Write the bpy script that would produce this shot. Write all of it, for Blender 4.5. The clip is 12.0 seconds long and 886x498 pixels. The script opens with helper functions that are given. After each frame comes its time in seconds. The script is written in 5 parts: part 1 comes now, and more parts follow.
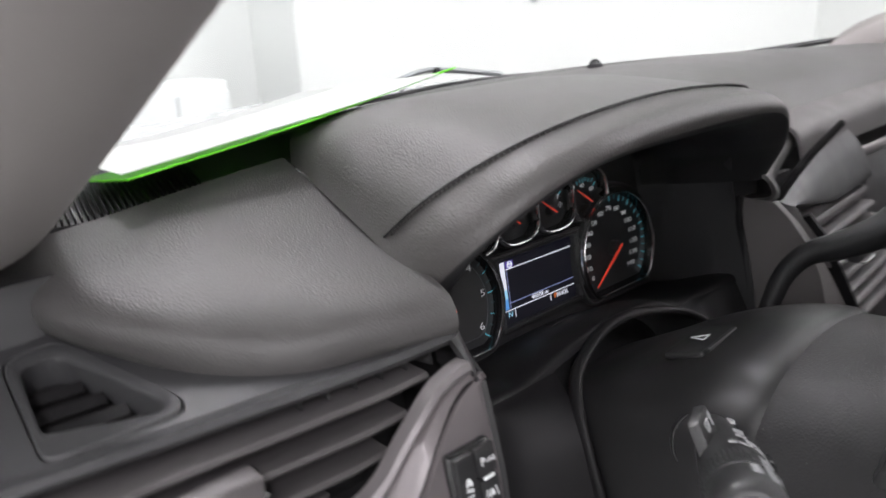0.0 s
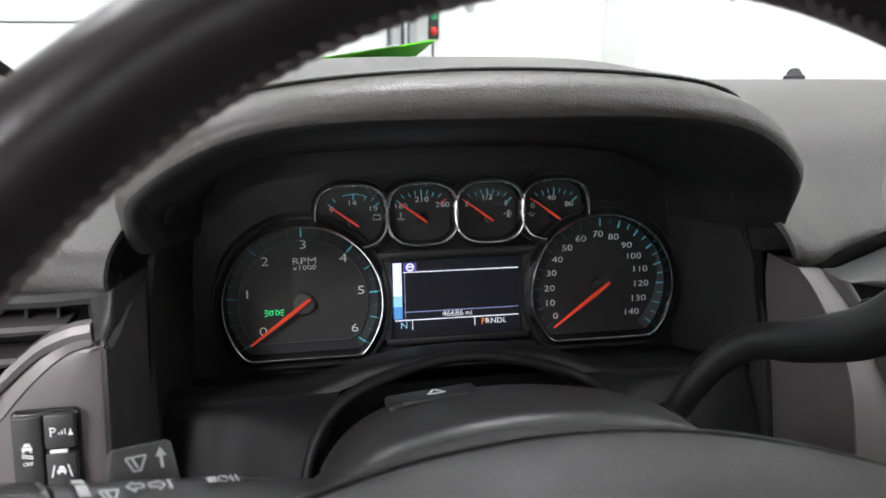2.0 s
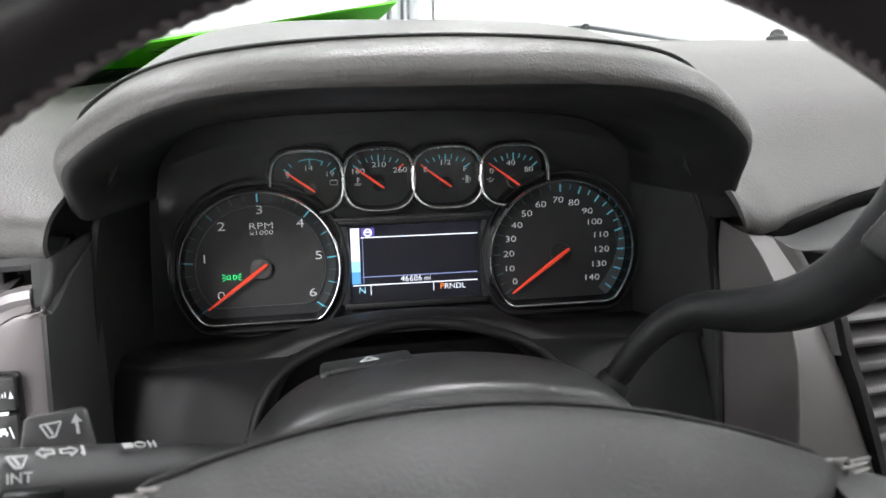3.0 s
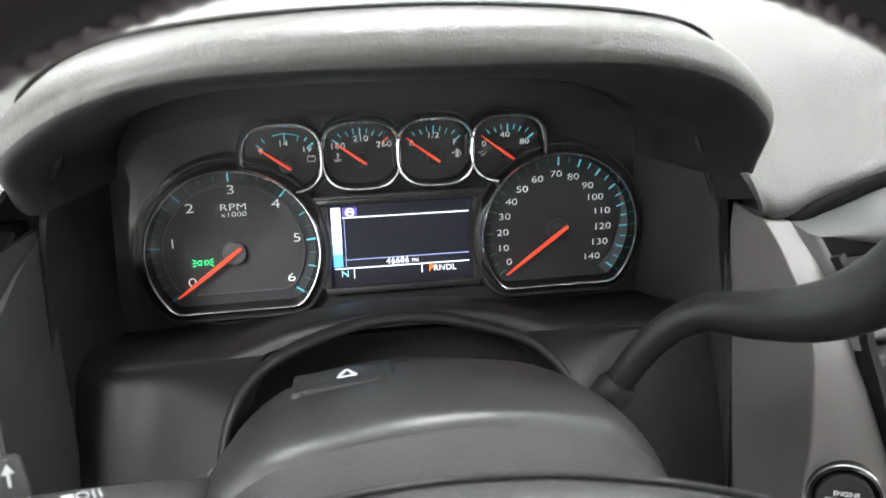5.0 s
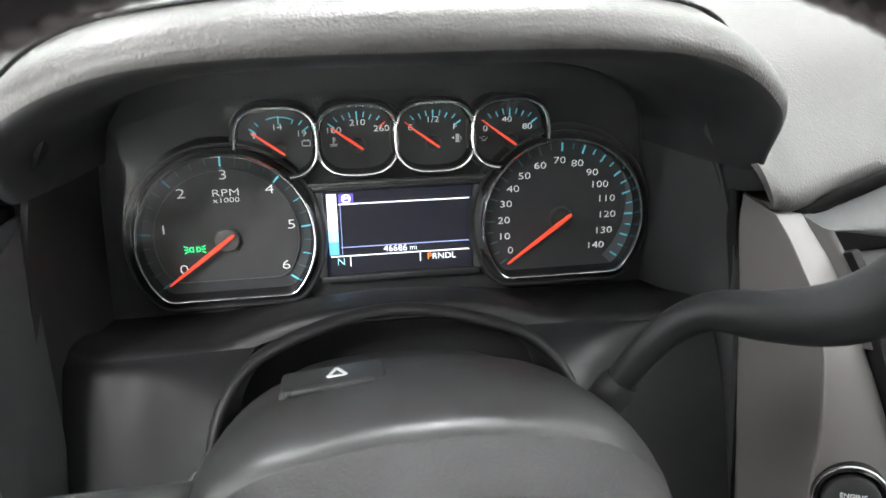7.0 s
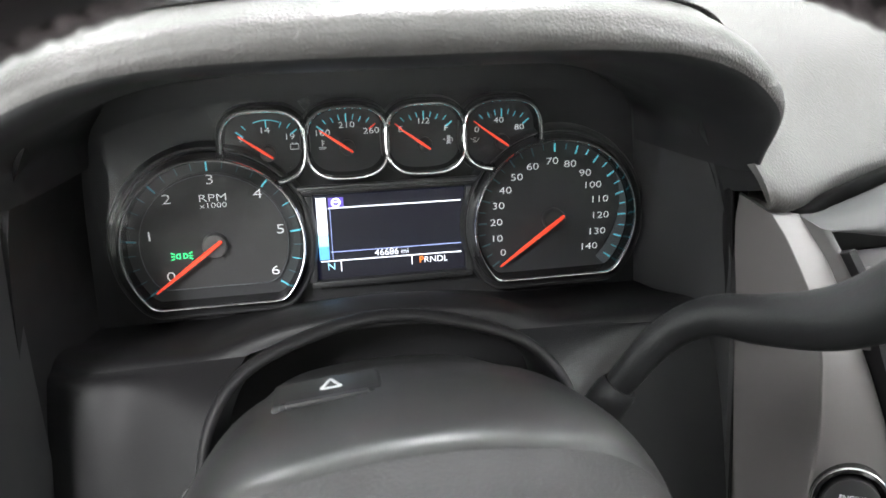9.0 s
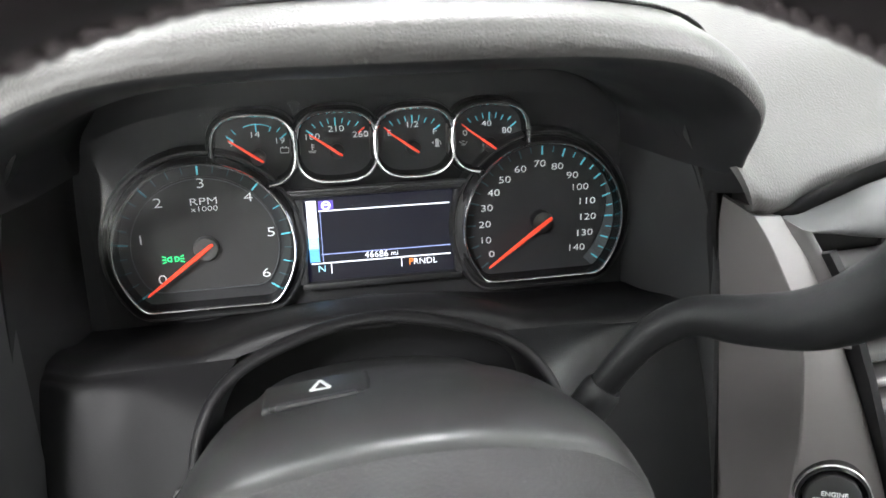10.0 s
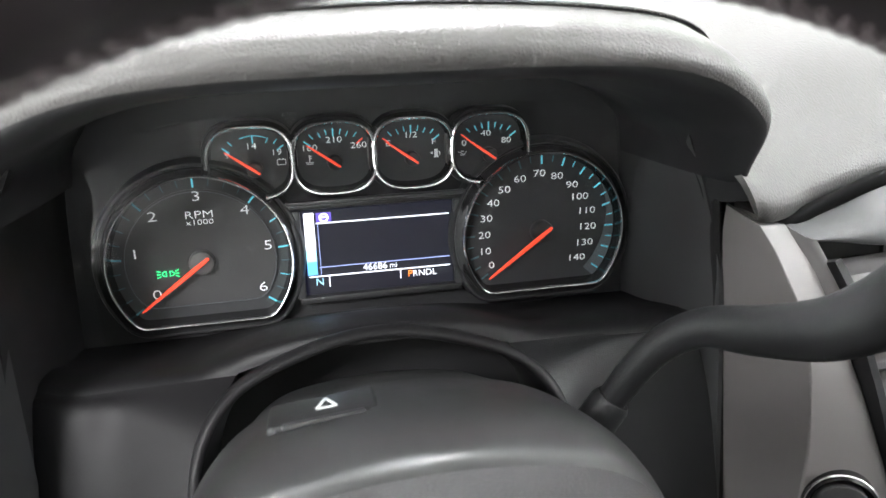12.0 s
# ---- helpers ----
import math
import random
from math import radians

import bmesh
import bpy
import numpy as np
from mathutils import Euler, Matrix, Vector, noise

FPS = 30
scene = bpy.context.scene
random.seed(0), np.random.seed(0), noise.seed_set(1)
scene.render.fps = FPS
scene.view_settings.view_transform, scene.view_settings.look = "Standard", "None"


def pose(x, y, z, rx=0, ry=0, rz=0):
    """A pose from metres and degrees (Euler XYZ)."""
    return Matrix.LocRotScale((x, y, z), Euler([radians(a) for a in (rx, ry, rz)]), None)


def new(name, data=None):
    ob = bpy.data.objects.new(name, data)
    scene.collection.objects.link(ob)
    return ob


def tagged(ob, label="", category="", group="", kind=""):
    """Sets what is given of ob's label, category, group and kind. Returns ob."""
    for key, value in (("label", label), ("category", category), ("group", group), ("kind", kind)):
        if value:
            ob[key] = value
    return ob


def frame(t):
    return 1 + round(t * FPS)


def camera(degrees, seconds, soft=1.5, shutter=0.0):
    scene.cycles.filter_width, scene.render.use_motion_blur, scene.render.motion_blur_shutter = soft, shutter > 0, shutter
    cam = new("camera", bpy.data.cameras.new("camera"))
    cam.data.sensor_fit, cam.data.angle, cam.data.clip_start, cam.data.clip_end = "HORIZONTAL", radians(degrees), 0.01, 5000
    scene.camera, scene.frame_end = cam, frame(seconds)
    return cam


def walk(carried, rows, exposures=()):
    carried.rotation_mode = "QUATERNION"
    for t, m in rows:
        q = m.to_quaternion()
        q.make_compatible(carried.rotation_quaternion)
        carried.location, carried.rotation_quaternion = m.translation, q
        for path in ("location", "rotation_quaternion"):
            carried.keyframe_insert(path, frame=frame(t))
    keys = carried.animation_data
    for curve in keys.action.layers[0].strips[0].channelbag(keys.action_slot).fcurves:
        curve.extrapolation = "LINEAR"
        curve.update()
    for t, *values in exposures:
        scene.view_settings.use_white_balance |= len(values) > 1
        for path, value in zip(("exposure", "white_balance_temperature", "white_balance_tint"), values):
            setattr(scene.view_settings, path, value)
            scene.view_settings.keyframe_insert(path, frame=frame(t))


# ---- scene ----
cam = camera(60.0, 12.0, soft=1.5, shutter=0.3)
cam.data.dof.use_dof, cam.data.dof.focus_distance, cam.data.dof.aperture_fstop = True, 0.44, 16.0
# The instrument panel's own frame: x to the right, y ahead, z up its face, which leans back.
PANEL_Z, LEAN_BACK = 1.15, 8.0
CL = pose(0, 0, PANEL_Z, -LEAN_BACK, 0, 0)
ROWS = [
    (0, -0.4260, -0.3930, 0.1550, -40.40, -11.90, -8.30),
    (0.3, -0.3363, -0.4557, 0.1100, -28.83, -8.98, -5.94),
    (0.5, -0.2810, -0.4982, 0.1124, -22.25, -8.80, -4.09),
    (0.8, -0.2010, -0.5144, 0.1113, -17.13, -8.44, -2.81),
    (1, -0.1537, -0.5171, 0.1038, -14.85, -7.98, -2.32),
    (1.2, -0.1177, -0.5170, 0.1012, -12.69, -7.82, -2.00),
    (1.5, -0.1040, -0.5107, 0.1072, -10.62, -7.92, -1.41),
    (2, -0.0947, -0.4792, 0.1001, -10.23, -8.22, -1.20),
    (2.2, -0.0857, -0.4729, 0.0932, -10.16, -7.78, -1.34),
    (2.5, -0.0698, -0.4723, 0.0944, -10.04, -8.03, -1.34),
    (3, -0.0615, -0.4847, 0.1039, -9.39, -11.30, -1.11),
    (3.2, -0.0575, -0.4897, 0.1126, -9.30, -11.62, -1.17),
    (4.8, -0.0513, -0.4358, 0.1090, -9.56, -15.71, -1.51),
    (5, -0.0498, -0.4442, 0.1220, -9.60, -16.05, -1.42),
    (5.5, -0.0369, -0.4735, 0.1331, -9.32, -16.87, -1.20),
    (6, -0.0372, -0.4594, 0.1278, -8.93, -17.53, -1.09),
    (6.5, -0.0449, -0.4414, 0.1235, -8.82, -17.79, -1.08),
    (7, -0.0426, -0.4301, 0.1260, -9.03, -17.97, -1.06),
    (9, -0.0445, -0.4219, 0.1278, -10.09, -18.27, -1.39),
    (9.5, -0.0412, -0.4276, 0.1312, -10.30, -18.32, -1.47),
    (10, -0.0429, -0.4267, 0.1308, -10.62, -18.33, -1.46),
    (10.5, -0.0452, -0.4210, 0.1298, -10.99, -18.25, -1.43),
    (11, -0.0423, -0.4196, 0.1325, -11.17, -18.19, -1.52),
    (11.5, -0.0464, -0.4188, 0.1321, -11.44, -18.01, -1.60),
    (12, -0.0498, -0.4190, 0.1309, -11.79, -17.74, -1.67),
]


def seat_pose(x, y, z, yaw, pitch, roll):
    """A pose in the panel's frame from the eye, the yaw to the left, the pitch up and the lean to the left."""
    return pose(x, y, z, 90, 0, yaw) @ pose(0, 0, 0, pitch, 0, 0) @ pose(0, 0, 0, 0, 0, roll)


EXPOSURES = [(0.0, -0.5, 6500, 17), (0.5, -0.15, 6500, 17), (1.0, -0.27, 6500, 16), (1.5, -0.33, 6500, 14), (2.5, 0.12, 6500, 13), (3.2, 0.5, 6500, 11), (4.8, 1.12, 6500, 9), (6.0, 1.3, 6500, 9), (7.0, 1.18, 6500, 9), (9.0, 1.18, 6500, 9), (12.0, 1.27, 6500, 10)]
walk(cam, [(t, CL @ seat_pose(*row)) for t, *row in ROWS], EXPOSURES)

# ---- light ----
world = bpy.data.worlds.new("workshop_air")
world.use_nodes = True
world.node_tree.nodes["Background"].inputs[0].default_value = (0.9, 1.0, 0.97, 1)
world.node_tree.nodes["Background"].inputs[1].default_value = 0.3
scene.world = world


def ceiling_lamp(x, y, z, sx, sy, power, colour=(0.985, 0.985, 1.0)):
    data = bpy.data.lights.new("workshop_tube_lamp", "AREA")
    data.shape, data.size, data.size_y, data.energy, data.color = "RECTANGLE", sx, sy, power, colour
    ob = new("workshop_tube_lamp", data)
    ob.matrix_basis = pose(x, y, z)
    return tagged(ob, "long white fluorescent tube lamp under the workshop ceiling", "lamp", "workshop lamps")


# Unseen lamps, assumed overhead; places and powers tuned to brighten chosen panels.
for lx, ly, power in ((-2.4, -3.6, 290), (0.4, -3.6, 215), (3.7, -3.0, 165), (-2.6, -0.9, 60), (3.7, -1.2, 95), (-1.6, 1.8, 50), (0.4, 1.8, 70), (2.4, 1.8, 27)):
    ceiling_lamp(lx, ly, 3.75, 0.35, 1.8, power)

# ---- materials ----
def nodes_of(name):
    m = bpy.data.materials.new(name)
    m.use_nodes = True
    return m, m.node_tree.nodes, m.node_tree.links, m.node_tree.nodes["Principled BSDF"]


def surface(name, colour, rough=0.5, metal=0.0, grain=0.0, scale=900.0, vary=0.12, blotch=14.0, spec=0.5, rough_vary=0.1, cells=False, coat=0.0, dust=0.0):
    """A painted, moulded or covered surface: base colour with blotches, roughness with smears, a fine relief."""
    m, n, l, b = nodes_of(name)
    co = n.new("ShaderNodeTexCoord")
    big = n.new("ShaderNodeTexNoise")
    big.inputs["Scale"].default_value, big.inputs["Detail"].default_value = blotch, 5.0
    l.new(co.outputs["Object"], big.inputs["Vector"])
    ramp = n.new("ShaderNodeMix")
    ramp.data_type = "RGBA"
    lo, hi = [max(0, c * (1 - vary)) for c in colour], [min(1, c * (1 + vary)) for c in colour]
    ramp.inputs[6].default_value, ramp.inputs[7].default_value = (*lo, 1), (*hi, 1)
    l.new(big.outputs["Fac"], ramp.inputs[0])
    paint = ramp.outputs[2]
    if dust:
        fleck = n.new("ShaderNodeTexVoronoi")
        fleck.inputs["Scale"].default_value = 210
        l.new(co.outputs["Object"], fleck.inputs["Vector"])
        spot_size = n.new("ShaderNodeMath")
        spot_size.operation = "LESS_THAN"
        spot_size.inputs[1].default_value = 0.085
        l.new(fleck.outputs["Distance"], spot_size.inputs[0])
        few = n.new("ShaderNodeMath")
        few.operation = "GREATER_THAN"
        few.inputs[1].default_value = 0.62
        l.new(fleck.outputs["Color"], few.inputs[0])
        both = n.new("ShaderNodeMath")
        both.operation = "MULTIPLY"
        l.new(spot_size.outputs[0], both.inputs[0])
        l.new(few.outputs[0], both.inputs[1])
        amount = n.new("ShaderNodeMath")
        amount.operation = "MULTIPLY"
        amount.inputs[1].default_value = dust
        l.new(both.outputs[0], amount.inputs[0])
        lint = n.new("ShaderNodeMix")
        lint.data_type = "RGBA"
        lint.inputs[7].default_value = (0.35, 0.34, 0.33, 1)
        l.new(paint, lint.inputs[6])
        l.new(amount.outputs[0], lint.inputs[0])
        paint = lint.outputs[2]
    l.new(paint, b.inputs["Base Color"])
    rr = n.new("ShaderNodeMapRange")
    rr.inputs["From Min"].default_value, rr.inputs["From Max"].default_value = 0.3, 0.7
    rr.inputs["To Min"].default_value, rr.inputs["To Max"].default_value = max(0.02, rough - rough_vary), min(1, rough + rough_vary)
    l.new(big.outputs["Fac"], rr.inputs["Value"])
    l.new(rr.outputs["Result"], b.inputs["Roughness"])
    b.inputs["Metallic"].default_value = metal
    b.inputs["Specular IOR Level"].default_value = spec
    b.inputs["Coat Weight"].default_value = coat
    b.inputs["Coat Roughness"].default_value = 0.08
    if grain:
        if cells:
            tex = n.new("ShaderNodeTexVoronoi")
            tex.feature = "SMOOTH_F1"
            tex.inputs["Scale"].default_value = scale
            warp = n.new("ShaderNodeTexNoise")
            warp.inputs["Scale"].default_value = scale * 0.6
            add = n.new("ShaderNodeVectorMath")
            add.operation = "MULTIPLY_ADD"
            add.inputs[1].default_value = (0.0005, 0.0005, 0.0005)
            l.new(co.outputs["Object"], warp.inputs["Vector"])
            l.new(warp.outputs["Color"], add.inputs[0])
            l.new(co.outputs["Object"], add.inputs[2])
            l.new(add.outputs[0], tex.inputs["Vector"])
            height = tex.outputs["Distance"]
        else:
            tex = n.new("ShaderNodeTexNoise")
            tex.inputs["Scale"].default_value, tex.inputs["Detail"].default_value = scale, 4.0
            l.new(co.outputs["Object"], tex.inputs["Vector"])
            height = tex.outputs["Fac"]
        bump = n.new("ShaderNodeBump")
        bump.inputs["Strength"].default_value, bump.inputs["Distance"].default_value = grain, 0.0006
        l.new(height, bump.inputs["Height"])
        l.new(bump.outputs["Normal"], b.inputs["Normal"])
    return m


def glow(name, colour, strength):
    m, n, l, b = nodes_of(name)
    b.inputs["Base Color"].default_value, b.inputs["Roughness"].default_value = (0.006, 0.006, 0.007, 1), 0.6
    b.inputs["Emission Color"].default_value, b.inputs["Emission Strength"].default_value = (*colour, 1), strength
    return m


# The added glow stands for dial lighting and lifts print in the dark recess.
def backlit(name, colour, strength):
    """Print or a pointer that the instrument lighting shines through."""
    m, n, l, b = nodes_of(name)
    b.inputs["Base Color"].default_value, b.inputs["Roughness"].default_value = (*colour, 1), 0.5
    b.inputs["Emission Color"].default_value, b.inputs["Emission Strength"].default_value = (*colour, 1), strength
    return m


def glass(name, rough=0.0, tint=(1, 1, 1)):
    m, n, l, b = nodes_of(name)
    b.inputs["Base Color"].default_value = (*tint, 1)
    b.inputs["Transmission Weight"].default_value, b.inputs["Roughness"].default_value, b.inputs["IOR"].default_value = 1.0, rough, 1.01
    return m


LEATHER = surface("charcoal_grained_vinyl", (0.074, 0.071, 0.070), 0.43, grain=0.48, scale=840, cells=True, vary=0.08, rough_vary=0.03, spec=0.38)
HOOD = surface("charcoal_stitched_vinyl", (0.072, 0.068, 0.067), 0.40, grain=0.48, scale=920, cells=True, vary=0.08, rough_vary=0.03)
THREAD = surface("dark_thread", (0.03, 0.028, 0.027), 0.8)
PALE_THREAD = surface("mauve_thread", (0.075, 0.061, 0.064), 0.6)
GREY = surface("warm_grey_moulding", (0.122, 0.113, 0.112), 0.45, grain=0.12, scale=1500, vary=0.06)
DARK = surface("dark_grey_moulding", (0.027, 0.0265, 0.0275), 0.37, grain=0.14, scale=1500, vary=0.2, dust=0.12)
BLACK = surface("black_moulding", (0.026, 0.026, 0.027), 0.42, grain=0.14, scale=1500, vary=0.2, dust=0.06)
MATT = surface("deep_black_moulding", (0.018, 0.018, 0.0192), 0.5, grain=0.08, scale=1500)
PIANO = surface("gloss_black", (0.012, 0.012, 0.013), 0.16, coat=0.3)
CHROME = surface("bright_chrome", (0.88, 0.88, 0.89), 0.15, metal=1.0, rough_vary=0.03)
# Lighter copy of GREY: brighter light on the driver's trim put into the colour.
TRIM = surface("lit_satin_warm_grey", (0.158, 0.142, 0.145), 0.38, metal=0.2, grain=0.06, scale=1500, vary=0.05)
SATIN = surface("satin_silver_paint", (0.195, 0.180, 0.184), 0.40, metal=0.35)
DIAL = surface("black_dial", (0.029, 0.029, 0.0315), 0.45)
TACH = surface("charcoal_dial", (0.039, 0.0385, 0.039), 0.5)
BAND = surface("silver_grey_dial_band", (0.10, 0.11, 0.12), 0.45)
GREYPRINT = surface("pale_grey_print", (0.33, 0.335, 0.34), 0.6)
WHITE = surface("white_print", (0.78, 0.8, 0.81), 0.6)
NUMERAL = backlit("white_backlit_print", (0.8, 0.82, 0.83), 0.14)
CYAN = backlit("cyan_backlit_print", (0.12, 0.58, 0.70), 0.16)
RED = backlit("red_backlit_pointer", (0.90, 0.07, 0.03), 0.25)
RUBBER = surface("black_leather_rim", (0.016, 0.0132, 0.0140), 0.30, grain=0.10, scale=1100, cells=True, vary=0.08, rough_vary=0.04)
WALL = surface("white_wall_paint", (0.82, 0.84, 0.82), 0.6, grain=0.05, scale=60, vary=0.02, blotch=2)
DOORWHITE = surface("white_sheet_steel", (0.78, 0.81, 0.8), 0.4, grain=0.03, scale=90, vary=0.03, blotch=2)
STEEL = surface("grey_galvanised_steel", (0.42, 0.44, 0.45), 0.45, metal=0.4)
FLOOR = surface("grey_sealed_concrete", (0.42, 0.42, 0.41), 0.35, grain=0.1, scale=40, vary=0.15, blotch=3)
def sheet_of(name, colour, through_it, rough=0.6):
    """A thin sheet that lets some light through."""
    m, n, l, b = nodes_of(name)
    b.inputs["Base Color"].default_value, b.inputs["Roughness"].default_value = (*colour, 1), rough
    co = n.new("ShaderNodeTexCoord")
    tex = n.new("ShaderNodeTexNoise")
    tex.inputs["Scale"].default_value = 60
    bump = n.new("ShaderNodeBump")
    bump.inputs["Strength"].default_value, bump.inputs["Distance"].default_value = 0.2, 0.001
    l.new(co.outputs["Object"], tex.inputs["Vector"])
    l.new(tex.outputs["Fac"], bump.inputs["Height"])
    l.new(bump.outputs["Normal"], b.inputs["Normal"])
    thin = n.new("ShaderNodeBsdfTranslucent")
    thin.inputs["Color"].default_value = (*colour, 1)
    mix = n.new("ShaderNodeMixShader")
    mix.inputs[0].default_value = through_it
    l.new(b.outputs[0], mix.inputs[1])
    l.new(thin.outputs[0], mix.inputs[2])
    l.new(mix.outputs[0], n["Material Output"].inputs["Surface"])
    return m


# Near-black without sheen: the colour holds the shade of a recessed gap.
GAP_SHADE = surface("black_gap_shade", (0.005, 0.005, 0.005), 0.9, spec=0.05)
PAPER = surface("white_paper", (0.82, 0.83, 0.82), 0.7)
GREEN = sheet_of("lime_green_card", (0.13, 0.66, 0.01), 0.22, 0.45)
SHEET = sheet_of("thin_white_paper", (0.84, 0.85, 0.84), 0.45, 0.7)
INK = surface("black_marker_ink", (0.02, 0.03, 0.015), 0.6)
PILLAR = surface("grey_woven_pillar_trim", (0.33, 0.31, 0.3), 0.75, grain=0.25, scale=700, vary=0.05)
CLOTH = surface("pale_grey_headliner", (0.45, 0.44, 0.43), 0.9, grain=0.2, scale=600)
DARK2 = surface("mid_grey_moulding", (0.105, 0.097, 0.098), 0.45, grain=0.1, scale=1500)
SLAT = surface("grey_slat_moulding", (0.072, 0.067, 0.068), 0.42, grain=0.1, scale=1500, vary=0.06)
CHARCOAL = surface("charcoal_satin_moulding", (0.042, 0.042, 0.044), 0.42, grain=0.12, scale=1500)
AIRBAG = surface("dark_grey_grained_cover", (0.027, 0.0262, 0.0272), 0.55, grain=0.34, scale=900, cells=True, spec=0.30, dust=0.10)
# BLACK3 and BLACK2 carry cast shade: darker than the plastic's own black.
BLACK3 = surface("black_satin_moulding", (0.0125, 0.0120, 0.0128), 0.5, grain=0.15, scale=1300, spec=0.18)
BLACK2 = surface("soft_black_moulding", (0.0125, 0.0125, 0.0135), 0.48, grain=0.3, scale=1300, spec=0.25)
BAND2 = surface("grey_hub", (0.085, 0.085, 0.085), 0.55)
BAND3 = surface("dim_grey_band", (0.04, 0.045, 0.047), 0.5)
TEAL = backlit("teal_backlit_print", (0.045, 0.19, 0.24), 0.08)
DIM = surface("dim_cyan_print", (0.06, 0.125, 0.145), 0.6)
FRAY = surface("pale_frayed_fibre", (0.30, 0.285, 0.28), 0.9)
BONNET = surface("pale_silver_paint", (0.6, 0.62, 0.62), 0.25, coat=0.5, vary=0.02)
REDLENS = surface("red_lens", (0.6, 0.03, 0.03), 0.25)
GREENLENS = surface("green_lens", (0.03, 0.3, 0.12), 0.25)
LITPALE = glow("pale_blue_screen_light", (0.35, 0.42, 0.8), 0.9)
LITVIOLET = glow("violet_screen_light", (0.12, 0.08, 0.45), 0.9)
SCREEN = glow("dark_blue_screen", (0.006, 0.006, 0.020), 0.35)
LIT = glow("white_screen_light", (0.85, 0.9, 1.0), 1.3)
LITBLUE = glow("blue_screen_light", (0.10, 0.35, 0.75), 1.2)
LITGREEN = glow("green_telltale_light", (0.03, 0.8, 0.22), 1.25)
LITORANGE = glow("orange_screen_light", (1.0, 0.25, 0.04), 1.3)
LITCYAN = glow("cyan_screen_light", (0.35, 0.75, 0.95), 1.2)
GLASS = glass("windscreen_glass", tint=(0.775, 0.785, 0.78))


def clear_cover(name, gloss):
    """Thin clear plastic: see-through, with the sheen of its surface."""
    m, n, l, b = nodes_of(name)
    n.remove(b)
    see, sheen, mix, face, power, level = (n.new(k) for k in ("ShaderNodeBsdfTransparent", "ShaderNodeBsdfGlossy", "ShaderNodeMixShader", "ShaderNodeLayerWeight", "ShaderNodeMath", "ShaderNodeMath"))
    sheen.inputs["Roughness"].default_value = gloss
    power.operation, power.inputs[1].default_value = "POWER", 5.0
    level.operation, level.inputs[1].default_value, level.inputs[2].default_value = "MULTIPLY_ADD", 0.3, 0.030
    l.new(face.outputs["Facing"], power.inputs[0])
    l.new(power.outputs[0], level.inputs[0])
    l.new(level.outputs[0], mix.inputs[0])
    l.new(see.outputs[0], mix.inputs[1])
    l.new(sheen.outputs[0], mix.inputs[2])
    l.new(mix.outputs[0], n["Material Output"].inputs["Surface"])
    return m


CLEAR = clear_cover("clear_cover_plastic", 0.04)

# ---- building helpers ----
WORLD_OF = {}


def thing(name, label, category, at=(0, 0, 0), group="", kind="", frame_m=None):
    """An Empty at the thing's base, to parent its parts."""
    ob = new(name)
    ob.empty_display_size = 0.02
    m = (CL if frame_m is None else frame_m) @ Matrix.Translation(at)
    ob.matrix_basis = m
    WORLD_OF[ob.name] = m
    return tagged(ob, label, category, group, kind)


def part(name, bm, material, parent=None, label="", smooth=True, sharp=40, frame_m=None):
    """Links a bmesh, made in the panel's frame, as one mesh object, under a thing or a part."""
    bmesh.ops.recalc_face_normals(bm, faces=bm.faces)
    bm.transform(CL if frame_m is None else frame_m)
    mid = sum((v.co for v in bm.verts), Vector()) / max(1, len(bm.verts))
    bm.transform(Matrix.Translation(-mid))
    me = bpy.data.meshes.new(name)
    bm.to_mesh(me)
    bm.free()
    if smooth:
        me.shade_smooth()
        me.set_sharp_from_angle(angle=radians(sharp))
    me.materials.append(material)
    ob = new(name, me)
    m = Matrix.Translation(mid)
    WORLD_OF[ob.name] = m
    if parent is not None:
        ob.parent = parent
        ob.matrix_basis = WORLD_OF[parent.name].inverted() @ m
    else:
        ob.matrix_basis = m
    if label:
        ob["label"] = label
    return ob


def spline(points, count):
    """count points along a Catmull-Rom curve through points."""
    p = [Vector(q) for q in points]
    p = [2 * p[0] - p[1], *p, 2 * p[-1] - p[-2]]
    out = []
    for k in range(count):
        s = k / (count - 1) * (len(p) - 3)
        i = min(int(s), len(p) - 4)
        t = s - i
        a, b, c, d = p[i : i + 4]
        out.append(0.5 * (2 * b + (c - a) * t + (2 * a - 5 * b + 4 * c - d) * t * t + (3 * b - a - 3 * c + d) * t**3))
    return out


def skin(rows, closed=False, caps=False):
    bm = bmesh.new()
    v = [[bm.verts.new(p) for p in row] for row in rows]
    n = len(v[0])
    for a, b in zip(v, v[1:]):
        for i in range(n if closed else n - 1):
            j = (i + 1) % n
            bm.faces.new((a[i], a[j], b[j], b[i]))
    if caps:
        bm.faces.new(v[0])
        bm.faces.new(v[-1])
    return bm


def thicken(bm, depth):
    """Gives an open sheet a back at depth behind its faces' normals."""
    bmesh.ops.recalc_face_normals(bm, faces=bm.faces)
    bm.normal_update()
    bmesh.ops.solidify(bm, geom=bm.faces[:], thickness=depth)
    return bm


def loft(sections, nu=40, nv=40, depth=0.004, flip=False):
    """A smooth sheet through sections, each a list of points."""
    cross = [spline(s, nv) for s in sections]
    cols = [spline([c[j] for c in cross], nu) for j in range(nv)]
    rows = [[cols[j][i] for j in range(nv)] for i in range(nu)]
    bm = skin(rows)
    if flip:
        for fc in bm.faces:
            fc.normal_flip()
    if depth:
        bm.normal_update()
        bmesh.ops.solidify(bm, geom=bm.faces[:], thickness=depth)
    return bm


